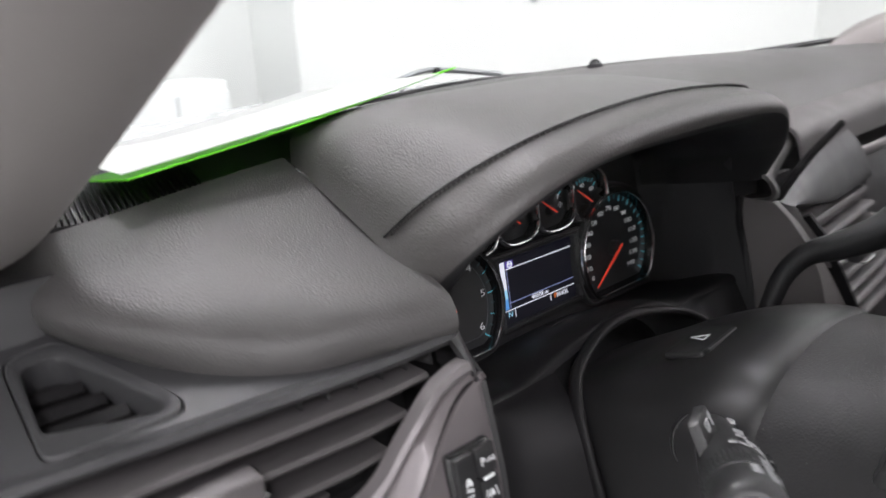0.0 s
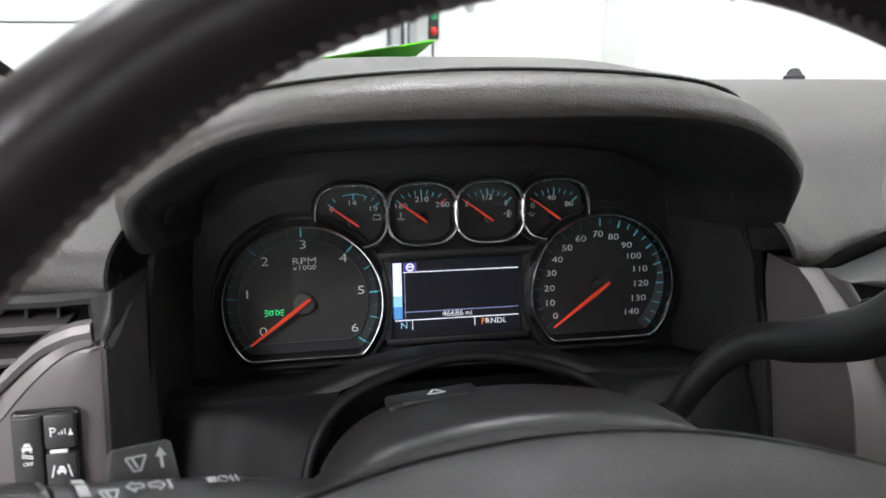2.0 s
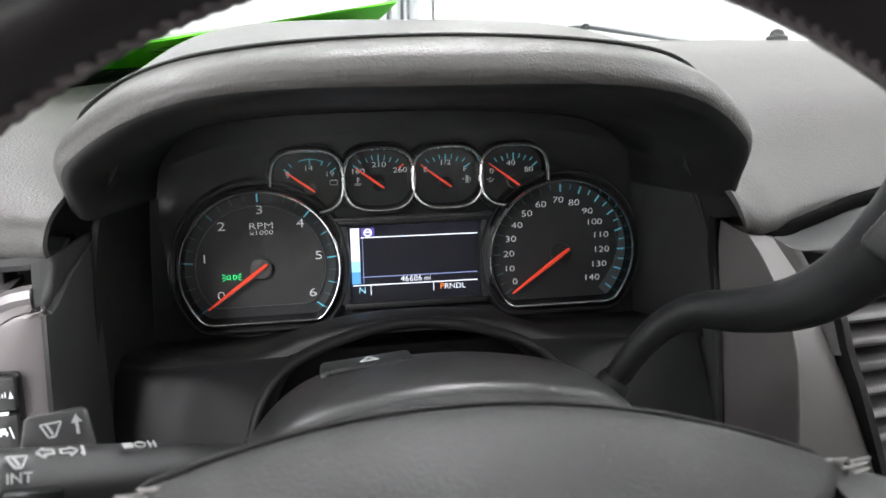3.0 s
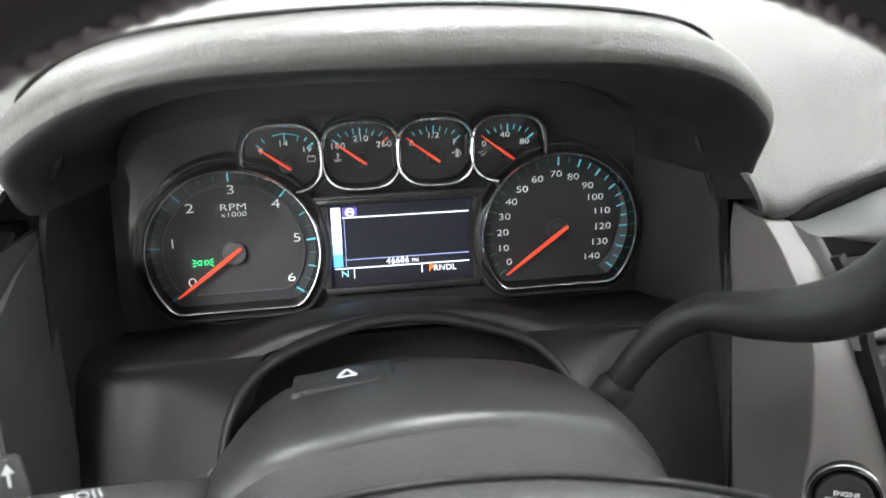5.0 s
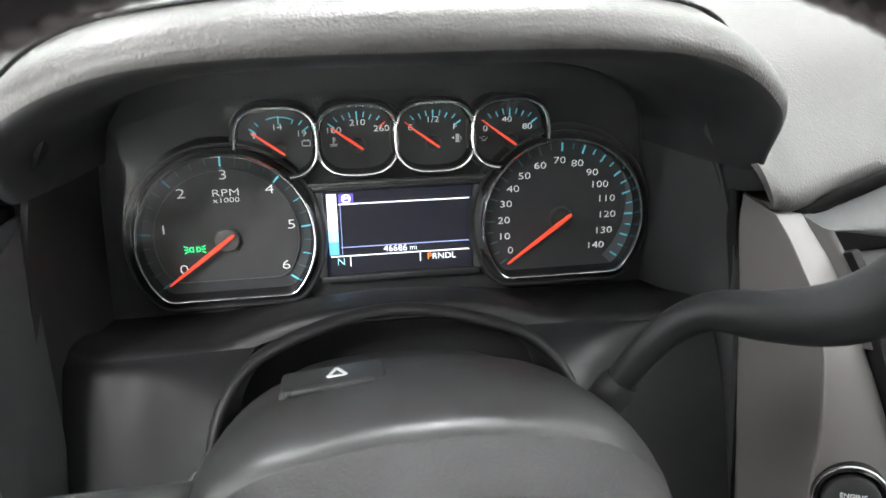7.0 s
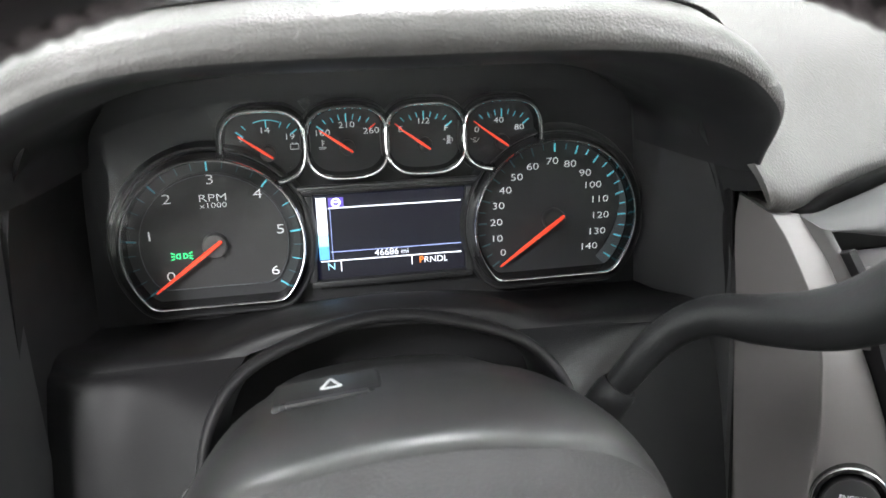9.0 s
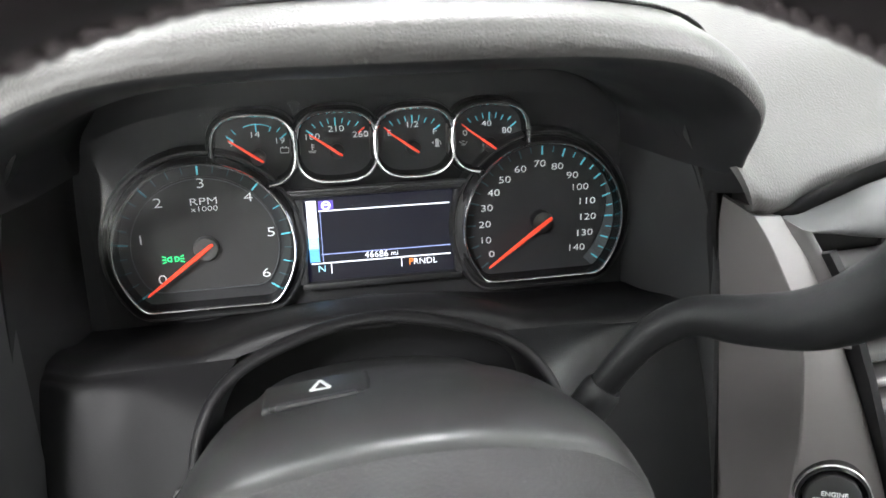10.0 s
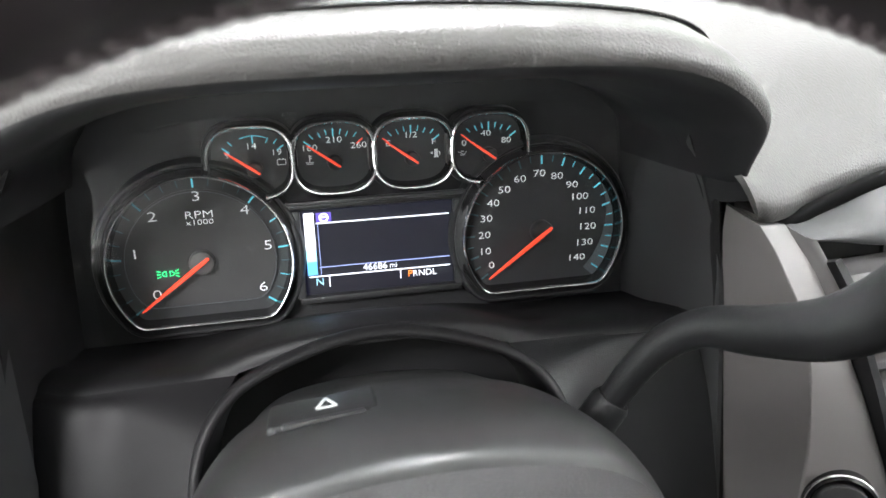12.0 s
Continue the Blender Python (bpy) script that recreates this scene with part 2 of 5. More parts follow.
def shell(sections, nu, nv, back):
    """A smooth sheet through sections with a constant offset to its back."""
    cross = [spline(c, nv) for c in sections]
    cols = [spline([c[j] for c in cross], nu) for j in range(nv)]
    d = Vector(back)
    return skin([[cols[j][i] for j in range(nv)] + [cols[j][i] + d for j in reversed(range(nv))] for i in range(nu)], closed=True, caps=True)


def frames_along(path):
    """Tangent, side and up along a path, turning as little as possible."""
    out, up = [], Vector((0, 0, 1))
    for i, p in enumerate(path):
        t = (path[min(i + 1, len(path) - 1)] - path[max(i - 1, 0)]).normalized()
        side = t.cross(up)
        side = side.normalized() if side.length > 1e-4 else Vector((1, 0, 0))
        up = side.cross(t).normalized()
        out.append((p, t, side, up))
    return out


def sweep(path, profile, caps=True, scale=None, up=None):
    """A profile [(side, up), ...] carried along a path."""
    rows = []
    for i, (p, t, side, u) in enumerate(frames_along([Vector(q) for q in path])):
        if up is not None:
            side = t.cross(Vector(up)).normalized()
            u = side.cross(t)
        k = scale[i] if scale else (1, 1)
        rows.append([p + side * a * k[0] + u * b * k[1] for a, b in profile])
    return skin(rows, closed=True, caps=caps)


def ring(n, rx, ry=None, power=2.0, start=0.0):
    """A closed profile: an ellipse, or squarer for a higher power."""
    ry = rx if ry is None else ry
    out = []
    for k in range(n):
        a = start + 2 * math.pi * k / n
        c, s = math.cos(a), math.sin(a)
        out.append((rx * math.copysign(abs(c) ** (2 / power), c), ry * math.copysign(abs(s) ** (2 / power), s)))
    return out


def block(size, at=(0, 0, 0), bevel=0.002, turn=None, seg=2):
    bm = bmesh.new()
    bmesh.ops.create_cube(bm, size=1)
    bm.transform(Matrix.Diagonal((*size, 1)))
    if bevel:
        bmesh.ops.bevel(bm, geom=bm.edges[:], offset=bevel, segments=seg, profile=0.5, affect="EDGES")
    bm.transform(Matrix.Translation(at) @ (turn if turn is not None else Matrix()))
    return bm


def prism(outline, depth, at=(0, 0, 0), turn=None, bevel=0.0, seg=2):
    """An outline [(x, z), ...] with its face towards -y and a depth ahead."""
    bm = bmesh.new()
    front = [bm.verts.new((x, 0, z)) for x, z in outline]
    back = [bm.verts.new((x, depth, z)) for x, z in outline]
    n = len(outline)
    f = bm.faces.new(front)
    bm.faces.new(back[::-1])
    for i in range(n):
        j = (i + 1) % n
        bm.faces.new((front[j], front[i], back[i], back[j]))
    if bevel:
        bmesh.ops.bevel(bm, geom=list(f.edges), offset=bevel, segments=seg, profile=0.5, affect="EDGES")
    bm.transform(Matrix.Translation(at) @ (turn if turn is not None else Matrix()))
    return bm


def join(*bms):
    out = bms[0]
    for b in bms[1:]:
        me = bpy.data.meshes.new("joined")
        b.to_mesh(me)
        b.free()
        out.from_mesh(me)
        bpy.data.meshes.remove(me)
    return out


def letters(body, height, at, turn=None, depth=0.0002, align="CENTER", wide=1.0, thin=0.0):
    """Raised print: text in the x-z plane, facing -y, centred at a place."""
    cu = bpy.data.curves.new("print", "FONT")
    cu.body, cu.size, cu.extrude, cu.align_x, cu.align_y, cu.offset = body, height * 1.38, depth, align, "CENTER", -thin * height
    cu.resolution_u = 3
    ob = bpy.data.objects.new("print", cu)
    scene.collection.objects.link(ob)
    me = bpy.data.meshes.new_from_object(ob.evaluated_get(bpy.context.evaluated_depsgraph_get()))
    bpy.data.objects.remove(ob)
    bm = bmesh.new()
    bm.from_mesh(me)
    bpy.data.meshes.remove(me)
    bpy.data.curves.remove(cu)
    bm.transform(Matrix.Translation(at) @ (turn if turn is not None else Matrix()) @ pose(0, 0, 0, 90, 0, 0) @ Matrix.Diagonal((wide, 1, 1, 1)))
    return bm


def bar(a, b, width, thick=0.0006, lift=0.0):
    """A flat bar in the x-z plane from a to b."""
    a, b = Vector((a[0], -lift, a[1])), Vector((b[0], -lift, b[1]))
    d = b - a
    ang = math.atan2(d.z, d.x)
    return block((d.length, thick, width), (a + b) / 2, 0, pose(0, 0, 0, 0, -math.degrees(ang), 0))


# ---- the workshop ----
I = Matrix()


def slab(name, size, at, material, label, category):
    ob = part(name, block(size, at, 0), material, frame_m=I, smooth=False)
    return tagged(ob, label, category, kind="structure")


# What stands by the front wall is modelled at about twice its size.
# FM shrinks it about a point near the camera's eye, to fit the view.
EYE_PIVOT = Vector((-0.335, -0.5, 1.397))
FM = Matrix.Translation(EYE_PIVOT) @ Matrix.Scale(0.527, 4) @ Matrix.Translation(-EYE_PIVOT)


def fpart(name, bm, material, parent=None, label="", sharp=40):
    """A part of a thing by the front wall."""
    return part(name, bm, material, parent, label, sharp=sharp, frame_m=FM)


slab("floor", (9, 12, 0.1), (0.4, -1.5, -0.05), FLOOR, "grey sealed concrete workshop floor", "floor")
slab("ceiling", (9, 12, 0.1), (0.4, -1.5, 3.95), WALL, "white workshop ceiling", "ceiling")
slab("wall_front", (9, 0.1, 4), (0.4, 2.062, 1.95), WALL, "plain white painted workshop wall", "wall")
slab("wall_front_right", (3.8, 0.27, 4), (2.797, 1.874, 1.951), WALL, "plain white painted wall section that juts out", "wall")
slab("wall_back", (9, 0.2, 4), (0.4, -7.1, 1.95), WALL, "plain white painted workshop wall", "wall")
slab("wall_left", (0.2, 11, 4), (-4.0, -1.5, 1.95), WALL, "plain white painted workshop wall", "wall")
slab("wall_right", (0.2, 11, 4), (4.8, -1.5, 1.95), WALL, "plain white painted workshop wall", "wall")

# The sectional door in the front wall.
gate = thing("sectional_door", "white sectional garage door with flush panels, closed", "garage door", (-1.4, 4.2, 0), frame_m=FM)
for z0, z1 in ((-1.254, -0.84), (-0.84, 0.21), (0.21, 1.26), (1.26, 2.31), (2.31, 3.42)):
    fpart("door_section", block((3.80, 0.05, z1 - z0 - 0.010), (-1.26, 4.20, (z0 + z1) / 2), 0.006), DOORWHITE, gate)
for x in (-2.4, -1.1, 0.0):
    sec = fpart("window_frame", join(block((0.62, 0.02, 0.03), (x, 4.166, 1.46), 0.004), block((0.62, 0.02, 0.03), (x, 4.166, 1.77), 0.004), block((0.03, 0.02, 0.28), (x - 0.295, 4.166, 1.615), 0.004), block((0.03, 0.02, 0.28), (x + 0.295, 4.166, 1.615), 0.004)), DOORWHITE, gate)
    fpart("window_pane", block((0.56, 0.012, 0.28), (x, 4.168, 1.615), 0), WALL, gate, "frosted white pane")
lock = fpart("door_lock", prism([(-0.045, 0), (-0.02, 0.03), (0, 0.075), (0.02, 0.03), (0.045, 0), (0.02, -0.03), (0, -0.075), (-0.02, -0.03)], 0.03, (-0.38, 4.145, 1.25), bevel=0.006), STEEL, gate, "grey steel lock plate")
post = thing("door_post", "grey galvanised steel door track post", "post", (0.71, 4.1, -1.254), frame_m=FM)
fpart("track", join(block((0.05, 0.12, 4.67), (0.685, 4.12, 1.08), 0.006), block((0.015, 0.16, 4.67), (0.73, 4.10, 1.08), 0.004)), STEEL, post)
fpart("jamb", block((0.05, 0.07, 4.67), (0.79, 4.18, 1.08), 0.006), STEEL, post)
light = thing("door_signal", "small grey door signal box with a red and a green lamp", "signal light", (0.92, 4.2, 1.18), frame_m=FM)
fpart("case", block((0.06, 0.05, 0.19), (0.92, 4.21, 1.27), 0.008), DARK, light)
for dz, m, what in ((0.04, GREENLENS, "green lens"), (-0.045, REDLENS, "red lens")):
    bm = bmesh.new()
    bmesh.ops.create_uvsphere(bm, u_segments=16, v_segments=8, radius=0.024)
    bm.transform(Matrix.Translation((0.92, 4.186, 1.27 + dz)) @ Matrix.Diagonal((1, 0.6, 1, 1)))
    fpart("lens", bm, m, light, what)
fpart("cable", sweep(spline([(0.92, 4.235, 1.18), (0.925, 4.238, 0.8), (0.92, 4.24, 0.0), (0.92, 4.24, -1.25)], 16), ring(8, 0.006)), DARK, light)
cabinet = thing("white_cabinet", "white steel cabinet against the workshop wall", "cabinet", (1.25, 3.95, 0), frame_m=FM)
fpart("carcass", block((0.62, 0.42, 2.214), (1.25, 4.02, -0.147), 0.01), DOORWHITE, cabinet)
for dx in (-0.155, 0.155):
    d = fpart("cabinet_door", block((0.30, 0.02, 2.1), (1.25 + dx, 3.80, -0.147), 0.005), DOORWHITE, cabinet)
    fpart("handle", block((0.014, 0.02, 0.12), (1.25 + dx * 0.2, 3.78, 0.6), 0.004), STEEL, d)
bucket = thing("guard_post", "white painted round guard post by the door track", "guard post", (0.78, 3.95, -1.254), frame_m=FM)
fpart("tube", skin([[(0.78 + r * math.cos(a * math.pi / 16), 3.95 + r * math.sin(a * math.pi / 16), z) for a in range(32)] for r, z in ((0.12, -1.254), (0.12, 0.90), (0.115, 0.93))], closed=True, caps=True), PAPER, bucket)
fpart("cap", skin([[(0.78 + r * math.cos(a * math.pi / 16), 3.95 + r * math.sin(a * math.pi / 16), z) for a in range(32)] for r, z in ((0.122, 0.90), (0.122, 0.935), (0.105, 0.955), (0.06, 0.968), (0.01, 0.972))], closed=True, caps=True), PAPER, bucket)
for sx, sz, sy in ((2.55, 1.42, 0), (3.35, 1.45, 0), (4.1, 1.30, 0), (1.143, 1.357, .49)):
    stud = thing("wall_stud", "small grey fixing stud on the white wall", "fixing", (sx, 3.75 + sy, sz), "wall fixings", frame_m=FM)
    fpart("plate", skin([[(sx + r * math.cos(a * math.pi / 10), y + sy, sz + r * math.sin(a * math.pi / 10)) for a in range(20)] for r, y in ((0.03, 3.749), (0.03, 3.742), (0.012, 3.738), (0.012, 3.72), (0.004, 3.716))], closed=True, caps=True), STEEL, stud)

# ---- the vehicle's shell ----
ring_xy = [(x * .98, .97 + y * .50) for x, y in ring(40, 1.0, 1.0, 5.0)]
bonnet = thing("bonnet", "pale painted vehicle bonnet ahead of the windscreen", "bonnet", (0.3, 0.9, 0))
part("bonnet_skin", loft([[(x, .50, .110 + d), (x, .75, .132 + d), (x, 1.1, .115 + d), (x, 1.42, .05 + d), (x, 1.50, -.05 + d)] for x, d in ((-.62, -.06), (-.45, -.01), (.0, .02), (.37, .03), (.75, .02), (1.2, -.01), (1.36, -.06))], 40, 30, 0.01), BONNET, bonnet)
part("front_body", skin([[(.37 + x * w, y, z) for x, y in ring_xy] for w, z in ((.90, -1.10), (.97, -.95), (1.0, -.6), (1.0, -.12), (.97, -.02))], closed=True, caps=True), BONNET, bonnet)
part("cowl", loft([[(x, .30, .120), (x, .38, .105), (x, .50, .100)] for x in (-.5, .0, .6, 1.2)], 16, 8, 0.006), BLACK, bonnet)
screen = part("windscreen", thicken(skin([[(x, .290 - 0.125 * abs((x - .37) / .75) ** 2.2 - .92 * s, .128 + .40 * s) for x in [-.36 + 1.46 * k / 24 for k in range(25)]] for s in (0, .25, .5, .75, 1)]), 0.005), GLASS)
screen.visible_shadow = False
tagged(screen, "clear raked windscreen glass", "windscreen", kind="structure")
edge = [(x, .288 - 0.125 * abs((x - .37) / .75) ** 2.2, .136) for x in [-.33 + 1.40 * k / 30 for k in range(31)]]
seal = part("windscreen_seal", sweep(edge, ring(8, 0.006, 0.005)), MATT)
tagged(seal, "black rubber seal along the windscreen foot", "seal", kind="structure")

def on_glass(x, z):
    """A point just inside the windscreen at x and height z."""
    return Vector((x, .286 - 0.125 * abs((x - .37) / .75) ** 2.2 - 2.3 * (z - .128), z - .001))


border = [(-0.3025, 0.1746), (-0.2967, 0.1601), (-0.2866, 0.1485), (-0.2706, 0.1430)]
EDGE = spline([(x, 0, z) for x, z in border], 40)
corner = part("windscreen_corner_border", thicken(skin([[on_glass(p.x, p.z), on_glass(p.x - .006, p.z - .004), on_glass(p.x - .016, p.z - .010), on_glass(p.x - .03, p.z - .018)] for p in EDGE]), .0015), MATT)
tagged(corner, "black painted border round the windscreen corner", "border", kind="structure")


def pillar(name, side):
    """The inner trim of a windscreen pillar, raked back."""
    mid = spline([(-.274, .190, .108), (-.287, .150, .122), (-.300, .100, .132), (-.3065, .046, .142), (-.2977, -.046, .1795), (-.2889, -.138, .218), (-.271, -.322, .295), (-.245, -.60, .41), (-.218, -.88, .53)], 60)
    rows = []
    for k, p in enumerate(mid):
        foot = math.exp(-k / 7)
        p = p if side < 0 else Vector((.74 - p.x, p.y, p.z))
        ax = Vector((-side, 0, 0))
        prof = [(-.002, .010), (-.001, -.010), (-.012, -.030), (-.035, -.044), (-.070, -.050), (-.105, -.040), (-.118, 0), (-.105, .040), (-.05, .046), (-.012, .032)]
        rows.append([p + ax * a * (1 - .35 * foot) + Vector((0, .385, .93)) * b * (1 - .55 * foot) for a, b in prof])
    cols = [spline(r + [r[0]], 41)[:-1] for r in rows]
    return part(name, skin(cols, closed=True, caps=True), PILLAR)


for nm, sd in (("pillar_left", -1), ("pillar_right", 1)):
    tagged(pillar(nm, sd), "grey woven-grain windscreen pillar trim", "pillar", kind="structure")
roof = part("headliner", loft([[(x, -.62, .47), (x, -.8, .52), (x, -1.4, .56), (x, -2.3, .54)] for x in (-.24, 0, .37, .75, 1.0)], 14, 14, 0.03), CLOTH)
tagged(roof, "pale grey cloth headliner", "ceiling", kind="structure")

# Unseen side walls, rail and back, added to control light reaching the dashboard.
door_r = part("vehicle_side_right", block((.06, 2.6, .95), (1.12, -1.15, -.32), .02), GREY)
tagged(door_r, "unseen grey wall on the passenger side, added to cut light", "wall", kind="structure")
rail = part("roof_side_rail", loft([[(-.20, -.80, .50), (-.31, -.80, .47), (-.335, -.80, .40), (-.30, -.80, .36)], [(-.24, -1.4, .56), (-.34, -1.4, .53), (-.37, -1.4, .42), (-.33, -1.4, .36)], [(-.24, -2.3, .55), (-.34, -2.3, .52), (-.37, -2.3, .42), (-.33, -2.3, .36)]], 12, 12, .01), CLOTH)
tagged(rail, "unseen pale grey rail over the driver's door, added to shade the centre panel", "roof rail", kind="structure")
back = part("cabin_back", block((1.5, .06, .85), (.37, -1.75, -.345), .02), CLOTH)
tagged(back, "unseen plain pale grey rear wall, added to shape the cabin's light", "wall", kind="structure")
side_l = part("vehicle_side_left", block((.06, .98, 1.28), (-.40, -1.29, -.12), .02), CLOTH)
tagged(side_l, "unseen pale side wall behind the driver's door opening, added to block light", "wall", kind="structure")
flr = part("vehicle_floor", block((1.5, 2.8, .04), (.37, -1.1, -.78), .01), DARK)
tagged(flr, "dark carpeted vehicle floor", "floor", kind="structure")

# ---- the dashboard ----
dash = thing("dashboard", "charcoal grained vinyl dashboard with a stitched instrument hood", "dashboard", (0, 0.1, 0))
HOOD_SECTIONS = [
    [(-.150, .08, .118), (-.167, .01, .095), (-.181, -.05, .074), (-.185, -.078, .060), (-.174, -.091, .048), (-.162, -.078, .049), (-.157, 0, .046)],
    [(-.138, .09, .137), (-.148, .01, .130), (-.165, -.09, .101), (-.172, -.118, .086), (-.164, -.124, .076), (-.156, -.09, .073), (-.150, 0, .070)],
    [(-.10, .10, .146), (-.10, 0, .147), (-.110, -.120, .123), (-.114, -.147, .112), (-.106, -.143, .101), (-.10, -.09, .096), (-.12, 0, .090)],
    [(-.005, .10, .149), (-.005, 0, .150), (-.005, -.122, .131), (-.005, -.150, .118), (-.005, -.140, .104), (-.005, -.09, .100), (-.005, 0, .095)],
    [(.09, .10, .147), (.09, 0, .147), (.099, -.120, .1245), (.103, -.147, .1125), (.095, -.142, .101), (.085, -.09, .096), (.10, 0, .090)],
    [(.131, .09, .142), (.137, .01, .133), (.1455, -.09, .1055), (.1560, -.122, .0890), (.147, -.127, .077), (.135, -.09, .073), (.14, 0, .070)],
    [(.151, .06, .118), (.155, .0, .095), (.159, -.06, .075), (.164, -.100, .058), (.158, -.105, .048), (.150, -.08, .047), (.147, 0, .045)],
]
hood_cols = [spline([c[j] for c in [spline(q, 70) for q in HOOD_SECTIONS]], 90) for j in range(70)]
hood = part("instrument_hood", thicken(skin([[hood_cols[j][i] for j in range(43)] for i in range(90)]), .003), HOOD, dash)
part("hood_lining", thicken(skin([[hood_cols[j][i] for j in range(42, 70)] for i in range(90)]), .002), MATT, dash, "black moulded lining under the hood")
seam_path = spline([Vector(s[2]) + Vector((max(-.0014, min(.0014, .012 * (s[2][0] + .01))), -.0002, .0008)) for s in HOOD_SECTIONS], 120)[3:-14]
part("hood_seam", sweep(seam_path, ring(8, 0.0011, 0.0009)), MATT, hood, "dark sewn seam")
stitch = []
for k in range(1, len(seam_path) - 1, 1):
    a, b = seam_path[k], seam_path[k + 1]
    d = Vector((0, -.0035, -.0004))
    stitch.append(sweep([a.lerp(b, .12) + d, a.lerp(b, .5) + d + Vector((0, 0, .0005)), a.lerp(b, .8) + d], ring(5, 0.0005)))
tagged(part("hood_stitching", join(*stitch), THREAD, hood, "dark thread stitches"), kind="stuff")
LEFT_PAD = [
    [(-.150, .09, .119), (-.166, 0, .086), (-.176, -.06, .067), (-.181, -.094, .056), (-.1835, -.109, .047), (-.185, -.109, .035), (-.184, -.08, .029)],
    [(-.20, .09, .114), (-.21, 0, .087), (-.215, -.055, .069), (-.218, -.084, .0570), (-.220, -.097, .046), (-.220, -.094, .0325), (-.220, -.07, .028)],
    [(-.26, .090, .1065), (-.265, .02, .091), (-.27, -.03, .074), (-.272, -.058, .0600), (-.274, -.070, .047), (-.274, -.066, .031), (-.274, -.04, .025)],
    [(-.31, .094, .1005), (-.315, .06, .0945), (-.32, .02, .085), (-.3235, -.006, .075), (-.325, -.014, .066), (-.323, -.006, .056), (-.320, .02, .050)],
    [(-.333, .112, .0975), (-.337, .10, .0950), (-.341, .08, .0905), (-.3435, .066, .084), (-.344, .060, .077), (-.343, .062, .070), (-.341, .08, .062)],
]
part("left_pad", loft(LEFT_PAD, 50, 40, 0.003), LEATHER, dash)
RIGHT_PAD = [
    [(.09, .272, .149), (.13, .06, .125), (.146, -.03, .095), (.151, -.085, .068), (.158, -.110, .049), (.167, -.109, .030), (.174, -.08, .025)],
    [(.16, .276, .153), (.165, .08, .130), (.172, -.03, .097), (.178, -.075, .065), (.183, -.105, .038), (.186, -.097, .024), (.19, -.06, .026)],
    [(.25, .278, .155), (.25, .10, .136), (.25, -.0, .103), (.25, -.045, .066), (.25, -.072, .042), (.25, -.066, .028), (.25, -.03, .03)],
    [(.42, .278, .155), (.42, .12, .140), (.42, .03, .110), (.42, -.01, .077), (.42, -.03, .053), (.42, -.022, .040), (.42, .01, .04)],
    [(.66, .255, .148), (.66, .12, .136), (.66, .03, .110), (.66, -.01, .077), (.66, -.03, .053), (.66, -.022, .040), (.66, .01, .04)],
    [(1.0, .18, .128), (1.0, .10, .122), (1.0, .03, .108), (1.0, -.01, .077), (1.0, -.03, .053), (1.0, -.022, .040), (1.0, .01, .04)],
]
part("right_pad", loft(RIGHT_PAD, 70, 40, 0.003), LEATHER, dash)
# Dark sheet added over the hole beside the hood's end.
part("pad_end", loft([[(.138, -.070, .072), (.149, -.078, .050), (.157, -.078, .032)], [(.150, -.080, .070), (.158, -.088, .050), (.165, -.086, .033)], [(.163, -.088, .068), (.168, -.094, .048), (.174, -.092, .034)]], 10, 10, .002), MATT, dash, "dark filler sheet under the pad")
part("top_pad", loft([[(-.30, .205, .126), (-.28, .09, .101)], [(-.15, .245, .136), (-.15, .08, .116)], [(-.05, .262, .145), (-.08, .06, .142)], [(.05, .270, .148), (.08, .06, .142)], [(.2, .277, .152), (.14, .06, .12)]], 40, 12, 0.003), LEATHER, dash)
# Unseen dark sheets, added so no light shows through the dashboard's gaps.
part("inner_frame", join(block((1.5, .01, .30), (.30, .035, -.06), .002), block((.26, .01, .10), (-.33, -.02, -.02), .002), block((.13, .01, .06), (.245, -.055, .0), .002)), MATT, dash)
# Ribbed demister outlet along the windscreen foot.
vent = part("demister_grille", block((.135, .085, .004), (-.262, .142, .1145), 0.001, pose(0, 0, 0, 16, 0, -12)), BLACK, dash, "black ribbed demister grille")
for k in range(34):
    s = k / 33
    part("rib", block((.0014, .082, .004), (-.322 + .122 * s, .153 - .026 * s, .1178), 0.0004, pose(0, 0, 0, 16, 0, -12), 1), BLACK, vent)
sensor = thing("sun_sensor", "small black sun sensor dome on the dashboard", "sensor", (.379, .199, .148))
part("dome", skin([[(.384 + r * math.cos(a * math.pi / 12), .215 + r * math.sin(a * math.pi / 12), z) for a in range(24)] for r, z in ((.0075, .150), (.0075, .1545), (.0071, .1565), (.0058, .1590), (.0036, .1608), (.0004, .1615))], closed=True, caps=True), PIANO, sensor)
part("collar", skin([[(.384 + r * math.cos(a * math.pi / 12), .215 + r * math.sin(a * math.pi / 12), z) for a in range(24)] for r, z in ((.0102, .150), (.0102, .1530), (.009, .1542))], closed=True, caps=True), MATT, sensor)

# ---- the instrument cluster ----
cluster = thing("instrument_cluster", "black instrument cluster with two large and four small chrome-ringed dials", "instrument cluster", (0, 0, -0.05))
part("back_plate", prism([(-.168, -.063), (.158, -.063), (.155, .05), (.135, .082), (.10, .096), (-.11, .096), (-.145, .082), (-.165, .05)], .006, (0, .005, 0)), MATT, cluster)


